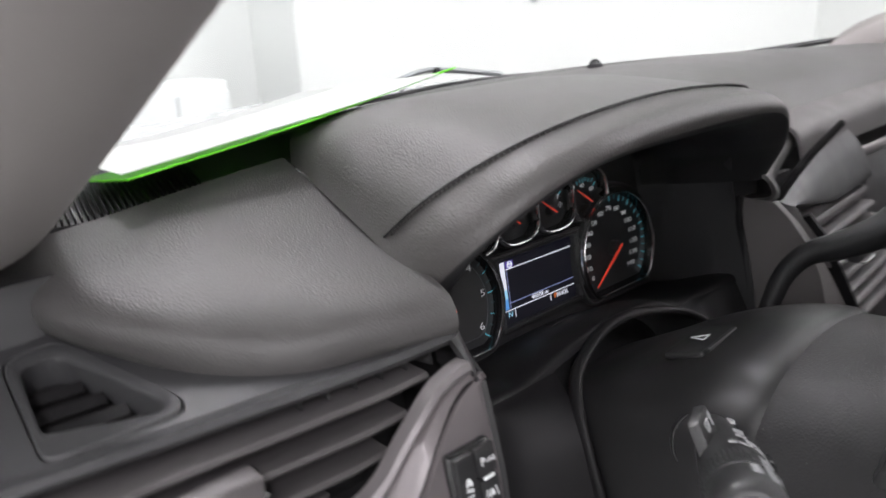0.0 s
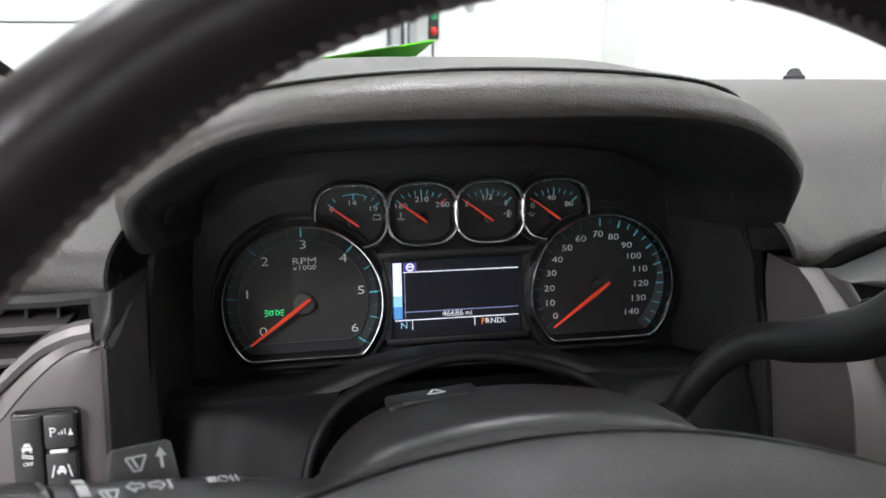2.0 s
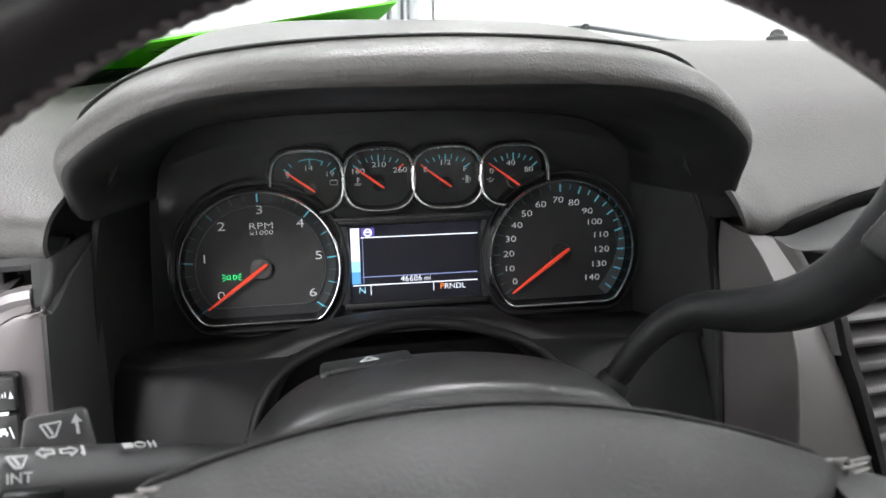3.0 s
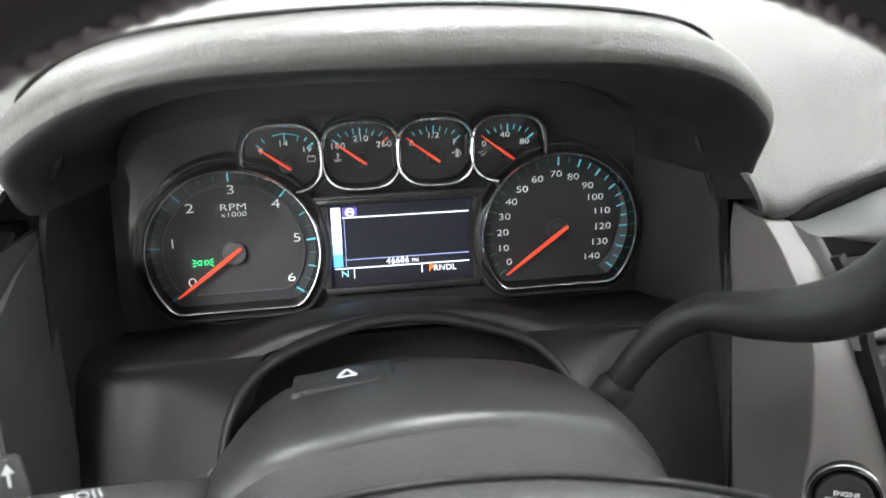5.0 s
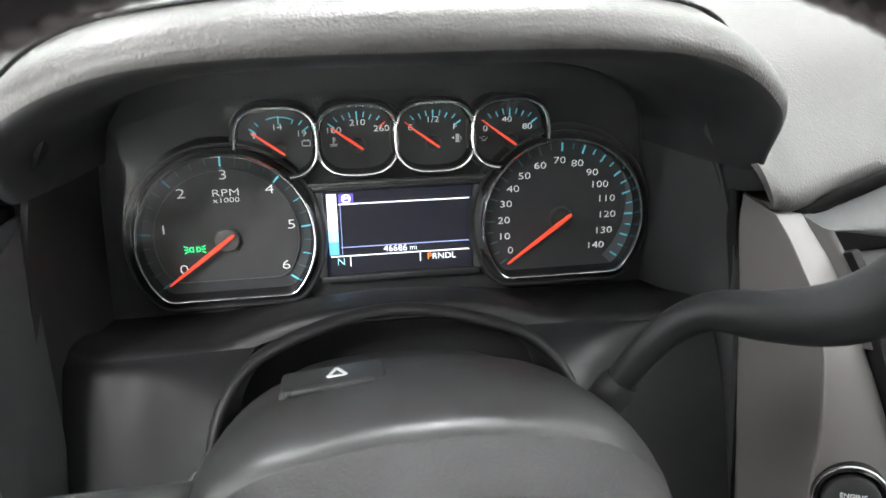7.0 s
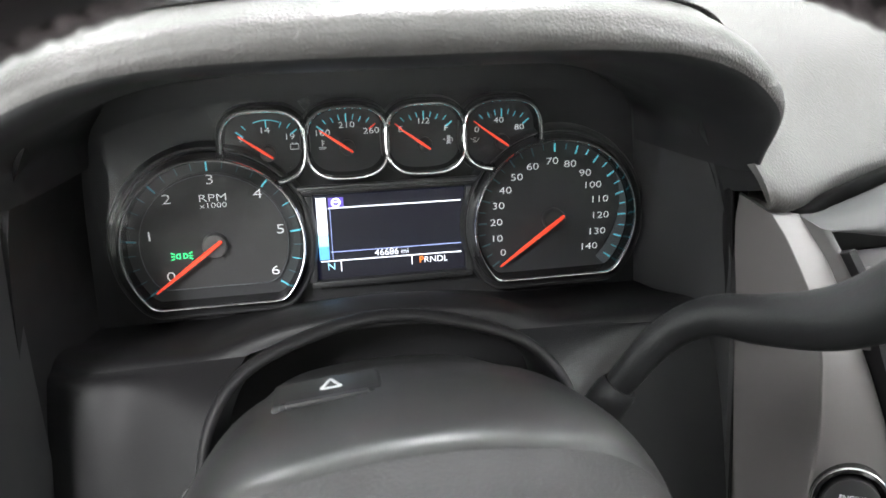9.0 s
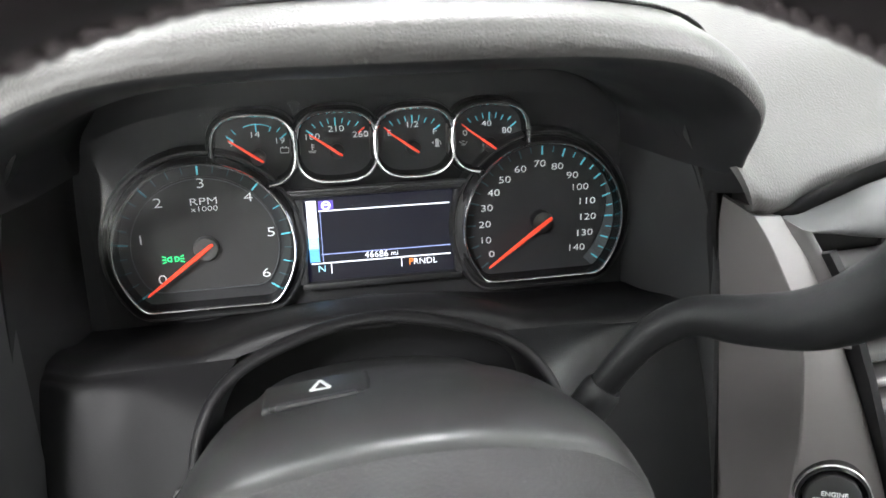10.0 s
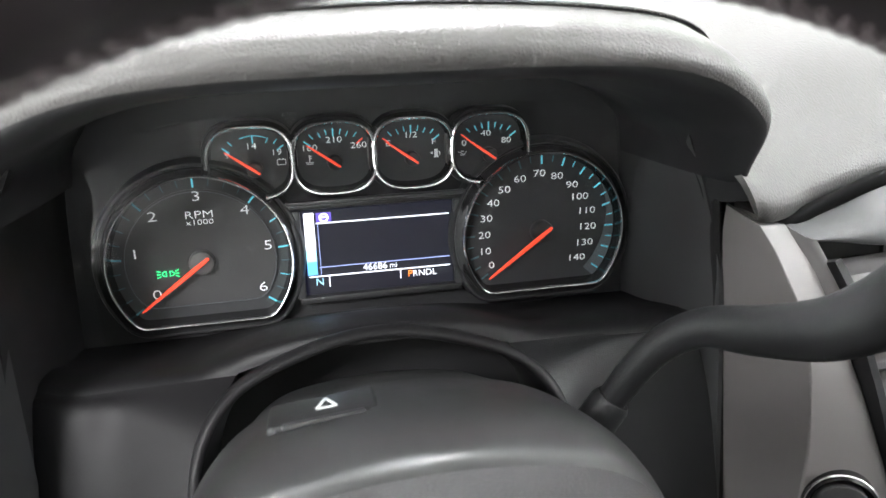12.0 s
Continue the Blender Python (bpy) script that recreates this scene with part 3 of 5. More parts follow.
def dial_outline(r, flat, n=112, soft=0.0045):
    """A circle cut off by a level chord below, its two corners rounded."""
    half = math.sqrt(r * r - flat * flat)
    a0 = math.atan2(flat, half)
    cut = soft / r
    pts = [(r * math.cos(a), r * math.sin(a)) for a in [a0 + cut + (math.pi - 2 * a0 - 2 * cut) * k / (n - 25) for k in range(n - 24)]]
    left = [Vector((pts[-1][0], 0, pts[-1][1])), Vector((-half, 0, flat)), Vector((-half + soft, 0, flat))]
    for k in range(1, 7):
        t = k / 6
        q = left[0] * (1 - t) ** 2 + left[1] * 2 * t * (1 - t) + left[2] * t * t
        pts.append((q.x, q.z))
    pts += [(-half + soft + (2 * half - 2 * soft) * k / 12, flat) for k in range(1, 12)]
    pts += [(-x, z) for x, z in pts[-12:-19:-1]]
    return pts[:-1]


def gauge_outline(rx, rz, n=64):
    """An octagon with soft corners, upright at the sides."""
    out = []
    for x, z in ring(n, 1.0, 1.0, 2.0):
        k = min(1 / (abs(x) ** 9 + abs(z) ** 9 + ((abs(x) + abs(z)) / 1.60) ** 9) ** (1 / 9), 1.3)
        out.append((x * k * rx * 1.01, z * k * rz * 1.01))
    return out


def tube_loop(outline, cx, cz, y, rad, n=10, deep=1.4):
    """A rounded bead round a closed outline."""
    pts = [Vector((cx + x, y, cz + z)) for x, z in outline]
    rows = []
    m = len(pts)
    for i in range(m):
        t = (pts[(i + 1) % m] - pts[i - 1]).normalized()
        side = t.cross(Vector((0, 1, 0)))
        rows.append([pts[i] + side * rad * math.cos(2 * math.pi * k / n) + Vector((0, 1, 0)) * rad * deep * math.sin(2 * math.pi * k / n) for k in range(n)])
    rows.append(rows[0])
    bm = skin(rows, closed=True)
    bmesh.ops.remove_doubles(bm, verts=bm.verts, dist=1e-6)
    return bm


def band(outline, cx, cz, steps, thick=.0005):
    """A ring swept round an outline: steps of (outward offset, y)."""
    pts = [Vector((x, 0, z)) for x, z in outline]
    m = len(pts)
    outs = []
    for i in range(m):
        t = (pts[(i + 1) % m] - pts[i - 1]).normalized()
        outs.append(Vector((t.z, 0, -t.x)))
    rows = [[Vector((cx, y, cz)) + pts[i] + outs[i] * d for i in range(m)] for d, y in steps]
    bm = skin(rows, closed=True)
    return thicken(bm, thick) if thick else bm


def needle(cx, cz, tip, tail, width, parent, y=-0.0065):
    a, b = Vector((cx + tail[0], y, cz + tail[1])), Vector((cx + tip[0], y, cz + tip[1]))
    d = (b - a).normalized()
    n = Vector((-d.z, 0, d.x))
    rows = []
    for s, w, h in ((0, .5, .6), (.02, .8, 1), (.25, 1, 1), (.6, .85, .9), (.97, .5, .6), (1, .25, .4)):
        p = a.lerp(b, s)
        rows.append([p - n * width * w / 2, p - n * width * w / 4 + Vector((0, -.0011 * h, 0)), p + n * width * w / 4 + Vector((0, -.0011 * h, 0)), p + n * width * w / 2, p + Vector((0, .0007, 0))])
    return part("needle", skin(rows, closed=True, caps=True), RED, parent, "red pointer")


def clear_of_dials(bm, reach=.0515):
    """Cuts away what the large dials stand before."""
    gone = [fc for fc in bm.faces if min(math.hypot(fc.calc_center_median().x - s * .0975, fc.calc_center_median().z) for s in (-1, 1)) < reach]
    bmesh.ops.delete(bm, geom=gone, context="FACES")
    return bm


def hub_cap(cx, cz, r, parent, m):
    rows = [[(cx + q * math.cos(a * math.pi / 16), y, cz + q * math.sin(a * math.pi / 16)) for a in range(32)] for q, y in ((r, 0), (r, -.004), (r * .93, -.0052), (r * .8, -.0056))]
    return part("hub_cap", skin(rows, closed=True, caps=True), m, parent)


def tick(cx, cz, ang, r0, r1, w, m, parent):
    a = math.radians(ang)
    bm = bar((cx + r0 * math.cos(a), cz + r0 * math.sin(a)), (cx + r1 * math.cos(a), cz + r1 * math.sin(a)), w, 0.0005, 0.0010)
    return part("tick", bm, m, parent)


def num(body, h, x, z, parent, m=None, name="numeral", wide=1.12, thin=0.018, y=-0.0004):
    return part(name, letters(body, h, (x, y, z), wide=wide, thin=thin), m or NUMERAL, parent, smooth=False)


def arc_band(cx, cz, r0, r1, a0, a1, m, parent, name, y=-0.0003, taper=False):
    """A flat arc on a dial; tapered, it starts as a line and widens inwards."""
    rows = []
    for k in range(41):
        a = math.radians(a0 + (a1 - a0) * k / 40)
        inner = r1 - (r1 - r0) * (.08 + .92 * math.sin(math.pi / 2 * k / 40)) if taper else r0
        rows.append([(cx + r * math.cos(a), y, max(cz + r * math.sin(a), cz - .0335)) for r in (inner, r1)])
    bm = skin(rows)
    return part(name, thicken(bm, 0.0003), m, parent)


R_DIAL, FLAT = 0.0486, -0.0338


def big_dial(name, cx, face, numbers, per, label):
    out = dial_outline(R_DIAL, FLAT)
    g = part(name, prism(dial_outline(0.0486, -0.0345), 0.002, (cx, 0.0, 0)), DIAL, cluster, label)
    part("ring", band(out, cx, 0, ((-.0004, -.0064), (-.0006, -.0080), (-.0003, -.0088), (.0002, -.0090), (.0007, -.0086), (.0012, -.0070), (.0022, -.0038), (.0028, -.0012)), 0), CHROME, g, "bright chrome ring")
    part("inner_wall", band(out, cx, 0, ((-.0005, -.0072), (-.0009, -.0040), (-.0018, .0005))), PIANO, g)
    part("outer_shroud", band(out, cx, 0, ((.0029, -.0010), (.0036, -.0004), (.0044, -.0030), (.0052, -.0046), (.0064, -.0046), (.0074, -.0030), (.0084, .0030))), MATT, g, "black raised shroud")
    return g


tach = big_dial("tachometer", -0.0975, TACH, None, 42, "charcoal rev counter dial")
part("centre_face", prism([(x, max(z, -.0255)) for x, z in dial_outline(0.0405, -.0255, soft=.006)], 0.0012, (-.0975, -.0010, 0)), TACH, tach, "raised charcoal centre face")
part("face_line", tube_loop([(x * .985, z * .97) for x, z in dial_outline(0.0405, -.0255, soft=.006)], -.0975, 0, -.0012, .00022), BAND, tach)
for k, (x, z) in enumerate([(-.0255, -.0170), (-.0340, .0070), (-.0225, .0270), (.0010, .0365), (.0255, .0270), (.0360, .0060), (.0312, -.0180)]):
    num(str(k), .0056, -.0975 + x, z, tach, y=-.0014, wide=1.42)
num("RPM", .0042, -.0960, .0264, tach, name="legend", y=-.0014, wide=1.42)
num("x1000", .0030, -.0960, .0222, tach, name="legend", y=-.0014, wide=1.42)
for k in range(25):
    ang = 216 - 10.5 * k
    major = k % 4 == 0
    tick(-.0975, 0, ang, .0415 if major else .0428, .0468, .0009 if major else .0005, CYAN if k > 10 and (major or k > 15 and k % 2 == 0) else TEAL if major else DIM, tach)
hub_cap(-.0975, 0, .0068, tach, BAND2)
needle(-.0975, 0, (-.0335, -.0245), (.0042, .0031), .0027, tach)
tele = part("sidelight_telltale", join(*[tube_loop([(q * .0010, -.0014), (q * .0010, .0014), (q * .0022, .0012), (q * .0030, .0005), (q * .0030, -.0005), (q * .0022, -.0012)], -.1158, -.0052, -.0016, .0003, 6) for q in (-1, 1)], *[bar((-.1158 + q * .0038, -.0052 + d), (-.1158 + q * .0058, -.0052 + d * 1.7), .0005, .0003, .0016) for q in (-1, 1) for d in (-.0012, 0, .0012)]), LITGREEN, tach, "lit green sidelight symbol")

speed = big_dial("speedometer", 0.0975, DIAL, None, 18, "black speedometer dial")
for k, (x, z) in enumerate([(-.0305, -.0190), (-.0345, -.0100), (-.0347, 0), (-.0335, .0100), (-.0292, .0190), (-.0225, .0265), (-.0130, .0322), (-.0012, .0348), (.0098, .0325), (.0192, .0265), (.0240, .0190), (.0287, .0100), (.0295, 0), (.0278, -.0100), (.0230, -.0192)]):
    num(str(10 * k), .0042, .0975 + x, z, speed, wide=1.36)
for k in range(29):
    ang = 216 - 9 * k
    major = k % 2 == 0
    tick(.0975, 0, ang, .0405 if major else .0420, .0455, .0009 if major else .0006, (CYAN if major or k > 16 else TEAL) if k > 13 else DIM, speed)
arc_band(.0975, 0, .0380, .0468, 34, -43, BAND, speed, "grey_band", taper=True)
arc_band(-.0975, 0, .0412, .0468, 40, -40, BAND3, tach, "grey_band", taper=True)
hub_cap(.0975, 0, .0068, speed, DIAL)
needle(.0975, 0, (-.0338, -.0255), (.0052, .0030), .0029, speed)

SMALL = [
    ("volt_gauge", -.0665, [("9", -.0115, .0570), ("14", .0012, .0612), ("19", .0142, .0572)], (.0022, .0490)),
    ("coolant_gauge", -.0218, [("160", -.0130, .0582), ("210", .0005, .0620), ("260", .0138, .0582)], (.0002, .0500)),
    ("fuel_gauge", .0215, [("E", -.0133, .0580), ("1/2", -.0005, .0620), ("F", .0124, .0575)], (-.0003, .0492)),
    ("oil_gauge", .0650, [("0", -.0135, .0555), ("40", -.0008, .0603), ("80", .0112, .0558)], (.0008, .0485)),
]
for gi, (name, cx, words, (hx, hz)) in enumerate(SMALL):
    out = gauge_outline(.0222, .0196)
    g = part(name, prism(gauge_outline(.0214, .0188), 0.002, (cx, 0, 0.0535)), TACH if gi == 0 else DIAL, cluster, "small dark auxiliary dial")
    part("ring", clear_of_dials(band(out, cx, .0535, ((-.0013, -.0060), (-.0014, -.0078), (-.0008, -.0088), (0, -.0090), (.0007, -.0086), (.0012, -.0070), (.0015, -.0040)), 0)), CHROME, g, "bright chrome ring")
    part("inner_wall", clear_of_dials(band(out, cx, .0535, ((-.0013, -.0070), (-.0016, -.0030), (-.0020, .0004)))), PIANO, g)
    part("outer_shroud", clear_of_dials(band(out, cx, .0535, ((.0015, -.0045), (.0024, -.0040), (.0030, .0030)))), MATT, g)
    for body, x, z in words:
        num(body, .0034, cx + x, z, g, wide=1.3)
    for k in range(9):
        ang = 143 - 106 * k / 8
        a = math.radians(ang)
        r1 = .0200 if abs(ang - 90) > 30 else .0183
        major = k in (0, 4, 8)
        m = RED if (gi == 1 and k == 8) or (gi in (2, 3) and k == 0) else CYAN
        if gi == 0 and k in (2, 3, 5):
            continue
        part("tick", bar((cx + hx + (r1 - (.0045 if major else .003)) * math.cos(a), hz + (r1 - (.0045 if major else .003)) * math.sin(a)), (cx + hx + r1 * math.cos(a), hz + r1 * math.sin(a)), .0007 if major else .0005, .0004, .0004), m, g)
    if gi == 0:
        arc_band(cx + hx, hz, .0176, .0180, 112, 66, CYAN, g, "range_arc", y=-.0004)
    hub_cap(cx + hx, hz, .0042, g, BAND2 if gi == 0 else DIAL)
    needle(cx + hx, hz, (-.0148, .0108), (.0028, -.0021), .0016, g, y=-.0062)


def symbol(bits, parent, m=None, name="symbol"):
    return part(name, join(*bits), m or WHITE, parent, smooth=False)


vg, cg, fg, og = [cluster.children[-1]] * 4
for c in cluster.children:
    vg, cg, fg, og = (c if c.name == "volt_gauge" else vg), (c if c.name == "coolant_gauge" else cg), (c if c.name == "fuel_gauge" else fg), (c if c.name == "oil_gauge" else og)
bx, bz = -.0500, .0518
symbol([bar((bx - .0022, bz - .0014), (bx + .0022, bz - .0014), .0004, .0004, .0004), bar((bx - .0022, bz + .0014), (bx + .0022, bz + .0014), .0004, .0004, .0004), bar((bx - .0022, bz - .0014), (bx - .0022, bz + .0014), .0004, .0004, .0004), bar((bx + .0022, bz - .0014), (bx + .0022, bz + .0014), .0004, .0004, .0004), bar((bx - .0014, bz + .0018), (bx - .0006, bz + .0018), .0006, .0004, .0004), bar((bx + .0006, bz + .0018), (bx + .0014, bz + .0018), .0006, .0004, .0004)], vg)
bx, bz = -.0350, .0520
symbol([bar((bx, bz - .001), (bx, bz + .0024), .0007, .0004, .0004), bar((bx, bz + .0018), (bx + .0013, bz + .0018), .0004, .0004, .0004), bar((bx, bz + .0006), (bx + .0013, bz + .0006), .0004, .0004, .0004), bar((bx - .0022, bz - .0016), (bx + .0022, bz - .0016), .0004, .0004, .0004), bar((bx - .0018, bz - .0024), (bx + .0018, bz - .0024), .0004, .0004, .0004)], cg)
bx, bz = .0352, .0512
symbol([block((.0020, .0004, .0042), (bx, -.0004, bz), 0), bar((bx - .0014, bz - .0023), (bx + .0014, bz - .0023), .0004, .0004, .0004), bar((bx + .0012, bz + .001), (bx + .0021, bz + .0004), .0004, .0004, .0004), bar((bx + .0021, bz + .0004), (bx + .0021, bz - .0014), .0004, .0004, .0004), prism([(bx - .0034, bz), (bx - .0020, bz + .0008), (bx - .0020, bz - .0008)], .0004, (0, -.0006, 0))], fg)
bx, bz = .0502, .0502
symbol([bar((bx - .0022, bz + .0006), (bx + .0012, bz - .0012), .0004, .0004, .0004), bar((bx - .0010, bz - .0014), (bx + .0012, bz - .0014), .0004, .0004, .0004), bar((bx + .0012, bz - .0013), (bx + .0026, bz + .0006), .0004, .0004, .0004), bar((bx - .0006, bz + .0008), (bx + .0010, bz + .0008), .0005, .0004, .0004)], og)

# Bezel between the dials, and the information display.
disp = part("display_frame", join(block((.100, .006, .0030), (.0005, -.001, .0262), .001), block((.094, .006, .004), (.0005, -.001, -.0285), .001)), MATT, cluster)
for x in (-.0455, .0465):
    part("bezel_strip", block((.0052, .005, .0515), (x, -.0012, -.0015), .0012), CHARCOAL, disp, "dark grey strip beside the display")
part("bezel_band", block((.104, .004, .0026), (.0005, -.0026, .0285), .0012), CHARCOAL, disp)
scr = part("display", block((.0860, .002, .0500), (.0005, .0015, -.002), 0), SCREEN, disp, "lit dark blue information display", smooth=False)
Y = -.0002


def line(x0, z0, x1, z1, w, m=None, name="display_line"):
    return part(name, bar((x0, z0), (x1, z1), w, .0003, .0002), m or LIT, scr, smooth=False)


line(-.0345, .0158, .0415, .0155, .00062)
line(-.0345, -.0102, .0415, -.0104, .00045, LITPALE)
line(-.0405, -.0155, .0415, -.0158, .00062)
line(-.0292, -.0160, -.0292, -.0222, .0005)
line(.0120, -.0160, .0120, -.0215, .0005)
line(-.0336, -.0145, -.0336, .0155, .00035, LITPALE)
part("side_bar", bar((-.0383, .0005), (-.0383, .0220), .0056, .0003, .0002), LIT, scr, smooth=False)
part("side_bar", bar((-.0383, -.0065), (-.0383, .0005), .0056, .0003, .0002), LITCYAN, scr, smooth=False)
part("side_bar", bar((-.0383, -.0145), (-.0383, -.0065), .0056, .0003, .0002), LITBLUE, scr, smooth=False)
part("icon_tile", bar((-.0300, .0163), (-.0300, .0218), .0085, .0002, .0002), LITVIOLET, scr, smooth=False)
part("wheel_icon", tube_loop(ring(24, .0022), -.0300, .0190, -.0006, .0005), LIT, scr)
part("wheel_icon_spoke", bar((-.0321, .0193), (-.0279, .0193), .0009, .0002, .0006), LIT, scr, smooth=False)
num("46686", .0041, -.0026, -.0127, scr, LIT, "odometer", y=Y, wide=1.0)
num("mi", .0033, .0080, -.0129, scr, LIT, "odometer_unit", y=Y, wide=1.0)
num("P", .0042, .0176, -.0192, scr, LITORANGE, "gear_letter", y=Y, wide=1.0)
num("RNDL", .0038, .0262, -.0193, scr, LIT, "gear_letters", y=Y, wide=1.05)
num("N", .0044, -.0347, -.0190, scr, LITCYAN, "compass_letter", y=Y, wide=1.05)

# The clear cover over the dials, leaning out at its top under the hood.
LENS = []
for k in range(13):
    x = -.150 + .292 * k / 12
    edge_in = 1 - abs((x + .004) / .150) ** 4
    LENS.append([(x, -.046, .062 + .022 * edge_in), (x, -.038, .055), (x, -.027, .025), (x, -.0195, -.010), (x, -.0165, -.0360)])
cover = part("cover_lens", loft(LENS, 40, 24, 0.0012), CLEAR, cluster, "clear curved cover lens")
cover.visible_shadow = False

# ---- the recess round the cluster ----
recess = thing("cluster_surround", "black recessed surround of the instrument cluster", "bezel", (0, -0.05, -0.1))
# One black surround: the left wall's shade is put into a darker material.
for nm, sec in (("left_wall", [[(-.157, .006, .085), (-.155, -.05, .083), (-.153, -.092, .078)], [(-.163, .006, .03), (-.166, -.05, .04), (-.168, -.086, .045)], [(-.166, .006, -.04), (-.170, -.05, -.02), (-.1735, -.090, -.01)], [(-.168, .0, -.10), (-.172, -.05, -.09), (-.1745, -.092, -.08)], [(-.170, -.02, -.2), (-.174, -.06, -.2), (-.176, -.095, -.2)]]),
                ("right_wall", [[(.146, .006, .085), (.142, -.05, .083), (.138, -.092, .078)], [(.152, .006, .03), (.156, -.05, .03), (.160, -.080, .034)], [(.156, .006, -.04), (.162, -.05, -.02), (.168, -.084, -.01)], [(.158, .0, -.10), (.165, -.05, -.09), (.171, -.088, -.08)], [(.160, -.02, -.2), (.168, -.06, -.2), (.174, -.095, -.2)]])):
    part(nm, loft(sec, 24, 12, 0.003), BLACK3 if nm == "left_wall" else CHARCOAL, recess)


def hump(x):
    """How far the ledge below the dials rises over the column."""
    return max(0.0, 1 - abs((x + .013) / .085) ** 2.4)


LEDGE = []
for k in range(25):
    x = -.172 + .336 * k / 24
    h = hump(x)
    b = .0105 * max(0.0, (-.148 - x) / .024) ** 1.8
    LEDGE.append([(x, .004, -.046 + .006 * h), (x, -.020, -.043 + .012 * h), (x, min(-.022, -.050 + b) - .004 * h, -.036 + .0185 * h), (x, -.066 - .010 * h + b, -.0345 + .0190 * h), (x, -.0720 - .009 * h + b, -.0365 + .0190 * h), (x, -.0745 - .008 * h + b, -.041 + .0185 * h)])
part("ledge", loft(LEDGE, 110, 16, 0.002), BLACK3, recess)
LEFT_FACE = [[(x, -.0735 + b, -.0370), (x, -.083 + b, -.0450), (x - .003, -.096 + b, -.09), (x - .006, -.118 + b, -.2)] for x, b in ((-.1770, .0130), (-.1715, .0105), (-.1660, .0070), (-.1590, .0028), (-.1500, .0004))]
LEFT_FACE += [[(-.13, -.0735, -.0365), (-.13, -.086, -.046), (-.135, -.102, -.09), (-.140, -.122, -.2)], [(-.080, -.078, -.0335), (-.0955, -.107, -.050), (-.102, -.122, -.09), (-.106, -.138, -.2)]]
part("left_face", loft(LEFT_FACE, 48, 24, 0.003), BLACK3, recess, "black face left of the column")
part("right_face", loft([[(.054, -.078, -.0335), (.0695, -.104, -.052), (.076, -.116, -.09), (.080, -.130, -.2)], [(.11, -.072, -.037), (.11, -.080, -.046), (.112, -.092, -.09), (.115, -.112, -.2)], [(.160, -.072, -.037), (.160, -.078, -.046), (.166, -.088, -.09), (.170, -.110, -.2)]], 14, 24, 0.003), BLACK2, recess)
ARCH = spline([(-.106, -.134, -.16), (-.103, -.124, -.10), (-.097, -.110, -.055), (-.080, -.096, -.033), (-.046, -.086, -.0215), (-.013, -.082, -.0175), (.020, -.086, -.0215), (.054, -.096, -.033), (.071, -.110, -.055), (.077, -.124, -.10), (.080, -.134, -.16)], 90)
part("column_gaiter_lip", sweep(ARCH, ring(14, 0.0030, 0.0046), up=(0, 1, 0)), BLACK3, recess, "black rubber lip")
part("column_gaiter", skin([[p + Vector(((-.013 - p.x) * k, d, (-.09 - p.z) * k)) for p in ARCH] for k, d in ((.02, .0), (.06, .01), (.10, .022), (.10, .05))]), MATT, recess)
part("inner_tunnel", block((.24, .01, .22), (-.013, -.015, -.16), .002), MATT, recess)

# ---- left switch panel, with its bright strip ----
panel = thing("driver_side_trim", "warm grey trim panel with a bright edge strip", "trim panel", (-0.25, -0.13, -0.15))
CHR = [(-.1905, -.1215, .0182), (-.200, -.121, .0165), (-.212, -.120, .0115), (-.223, -.1195, .003), (-.236, -.118, -.009), (-.248, -.117, -.0205), (-.260, -.115, -.0275), (-.280, -.113, -.0300), (-.320, -.108, -.0300), (-.360, -.102, -.0285), (-.42, -.092, -.027)]
INN = [(-.186, -.126, .0125), (-.197, -.126, .0105), (-.207, -.127, .005), (-.219, -.129, -.006), (-.233, -.131, -.022), (-.246, -.133, -.034), (-.262, -.135, -.052), (-.275, -.136, -.075), (-.290, -.137, -.10), (-.305, -.138, -.14), (-.32, -.138, -.2)]
rim_rows = [[Vector(p) + Vector((0, .006, .0045)), Vector(p) + Vector((0, -.002, .0035)), Vector(p) + Vector((0, -.0035, 0)), Vector(p) + Vector((0, -.002, -.0035)), Vector(p) + Vector((0, .004, -.005))] for p in spline(CHR, 70)]
part("bright_strip", skin(rim_rows, closed=True, caps=True), SATIN, panel, "satin silver edge strip")
LOWER = []
for p, q in list(zip(spline(CHR, 40), spline(INN, 40)))[1:]:
    LOWER.append([p + Vector((0, .002, -.004)), p.lerp(q, .4) + Vector((0, -.0006, -.0005)), q + Vector((0, .002, 0))])
part("lower_trim", thicken(skin(LOWER), .004), TRIM, panel)
face, inner = [], []
for q in spline(INN, 40):
    e = -.127 - .006 * min(1.0, max(0.0, (.012 - q.z) / .05))
    x1 = min(q.x + .0012, -.1852)
    w = -.1835 - x1
    face.append([Vector((x1, q.y - .001, q.z)), Vector((x1 + w * .45, (q.y + e) / 2 - .0012, q.z)), Vector((-.1835 - w * min(.5, .007 / w), e - .0003, q.z)), Vector((-.1835 - w * min(.25, .003 / w), e + .002, q.z))])
    up = .024 * max(0.0, (q.z + .03) / .0425)
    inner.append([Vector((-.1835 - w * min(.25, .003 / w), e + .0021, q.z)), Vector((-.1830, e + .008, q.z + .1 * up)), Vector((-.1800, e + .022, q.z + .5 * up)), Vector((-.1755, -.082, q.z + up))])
part("panel_face", thicken(skin(face), .003), TRIM, panel)
# Same grey plastic as the face; its shade is put into a black material.
part("panel_side", thicken(skin(inner), .003), BLACK, panel, "inner side darkened for the shade it lies in")
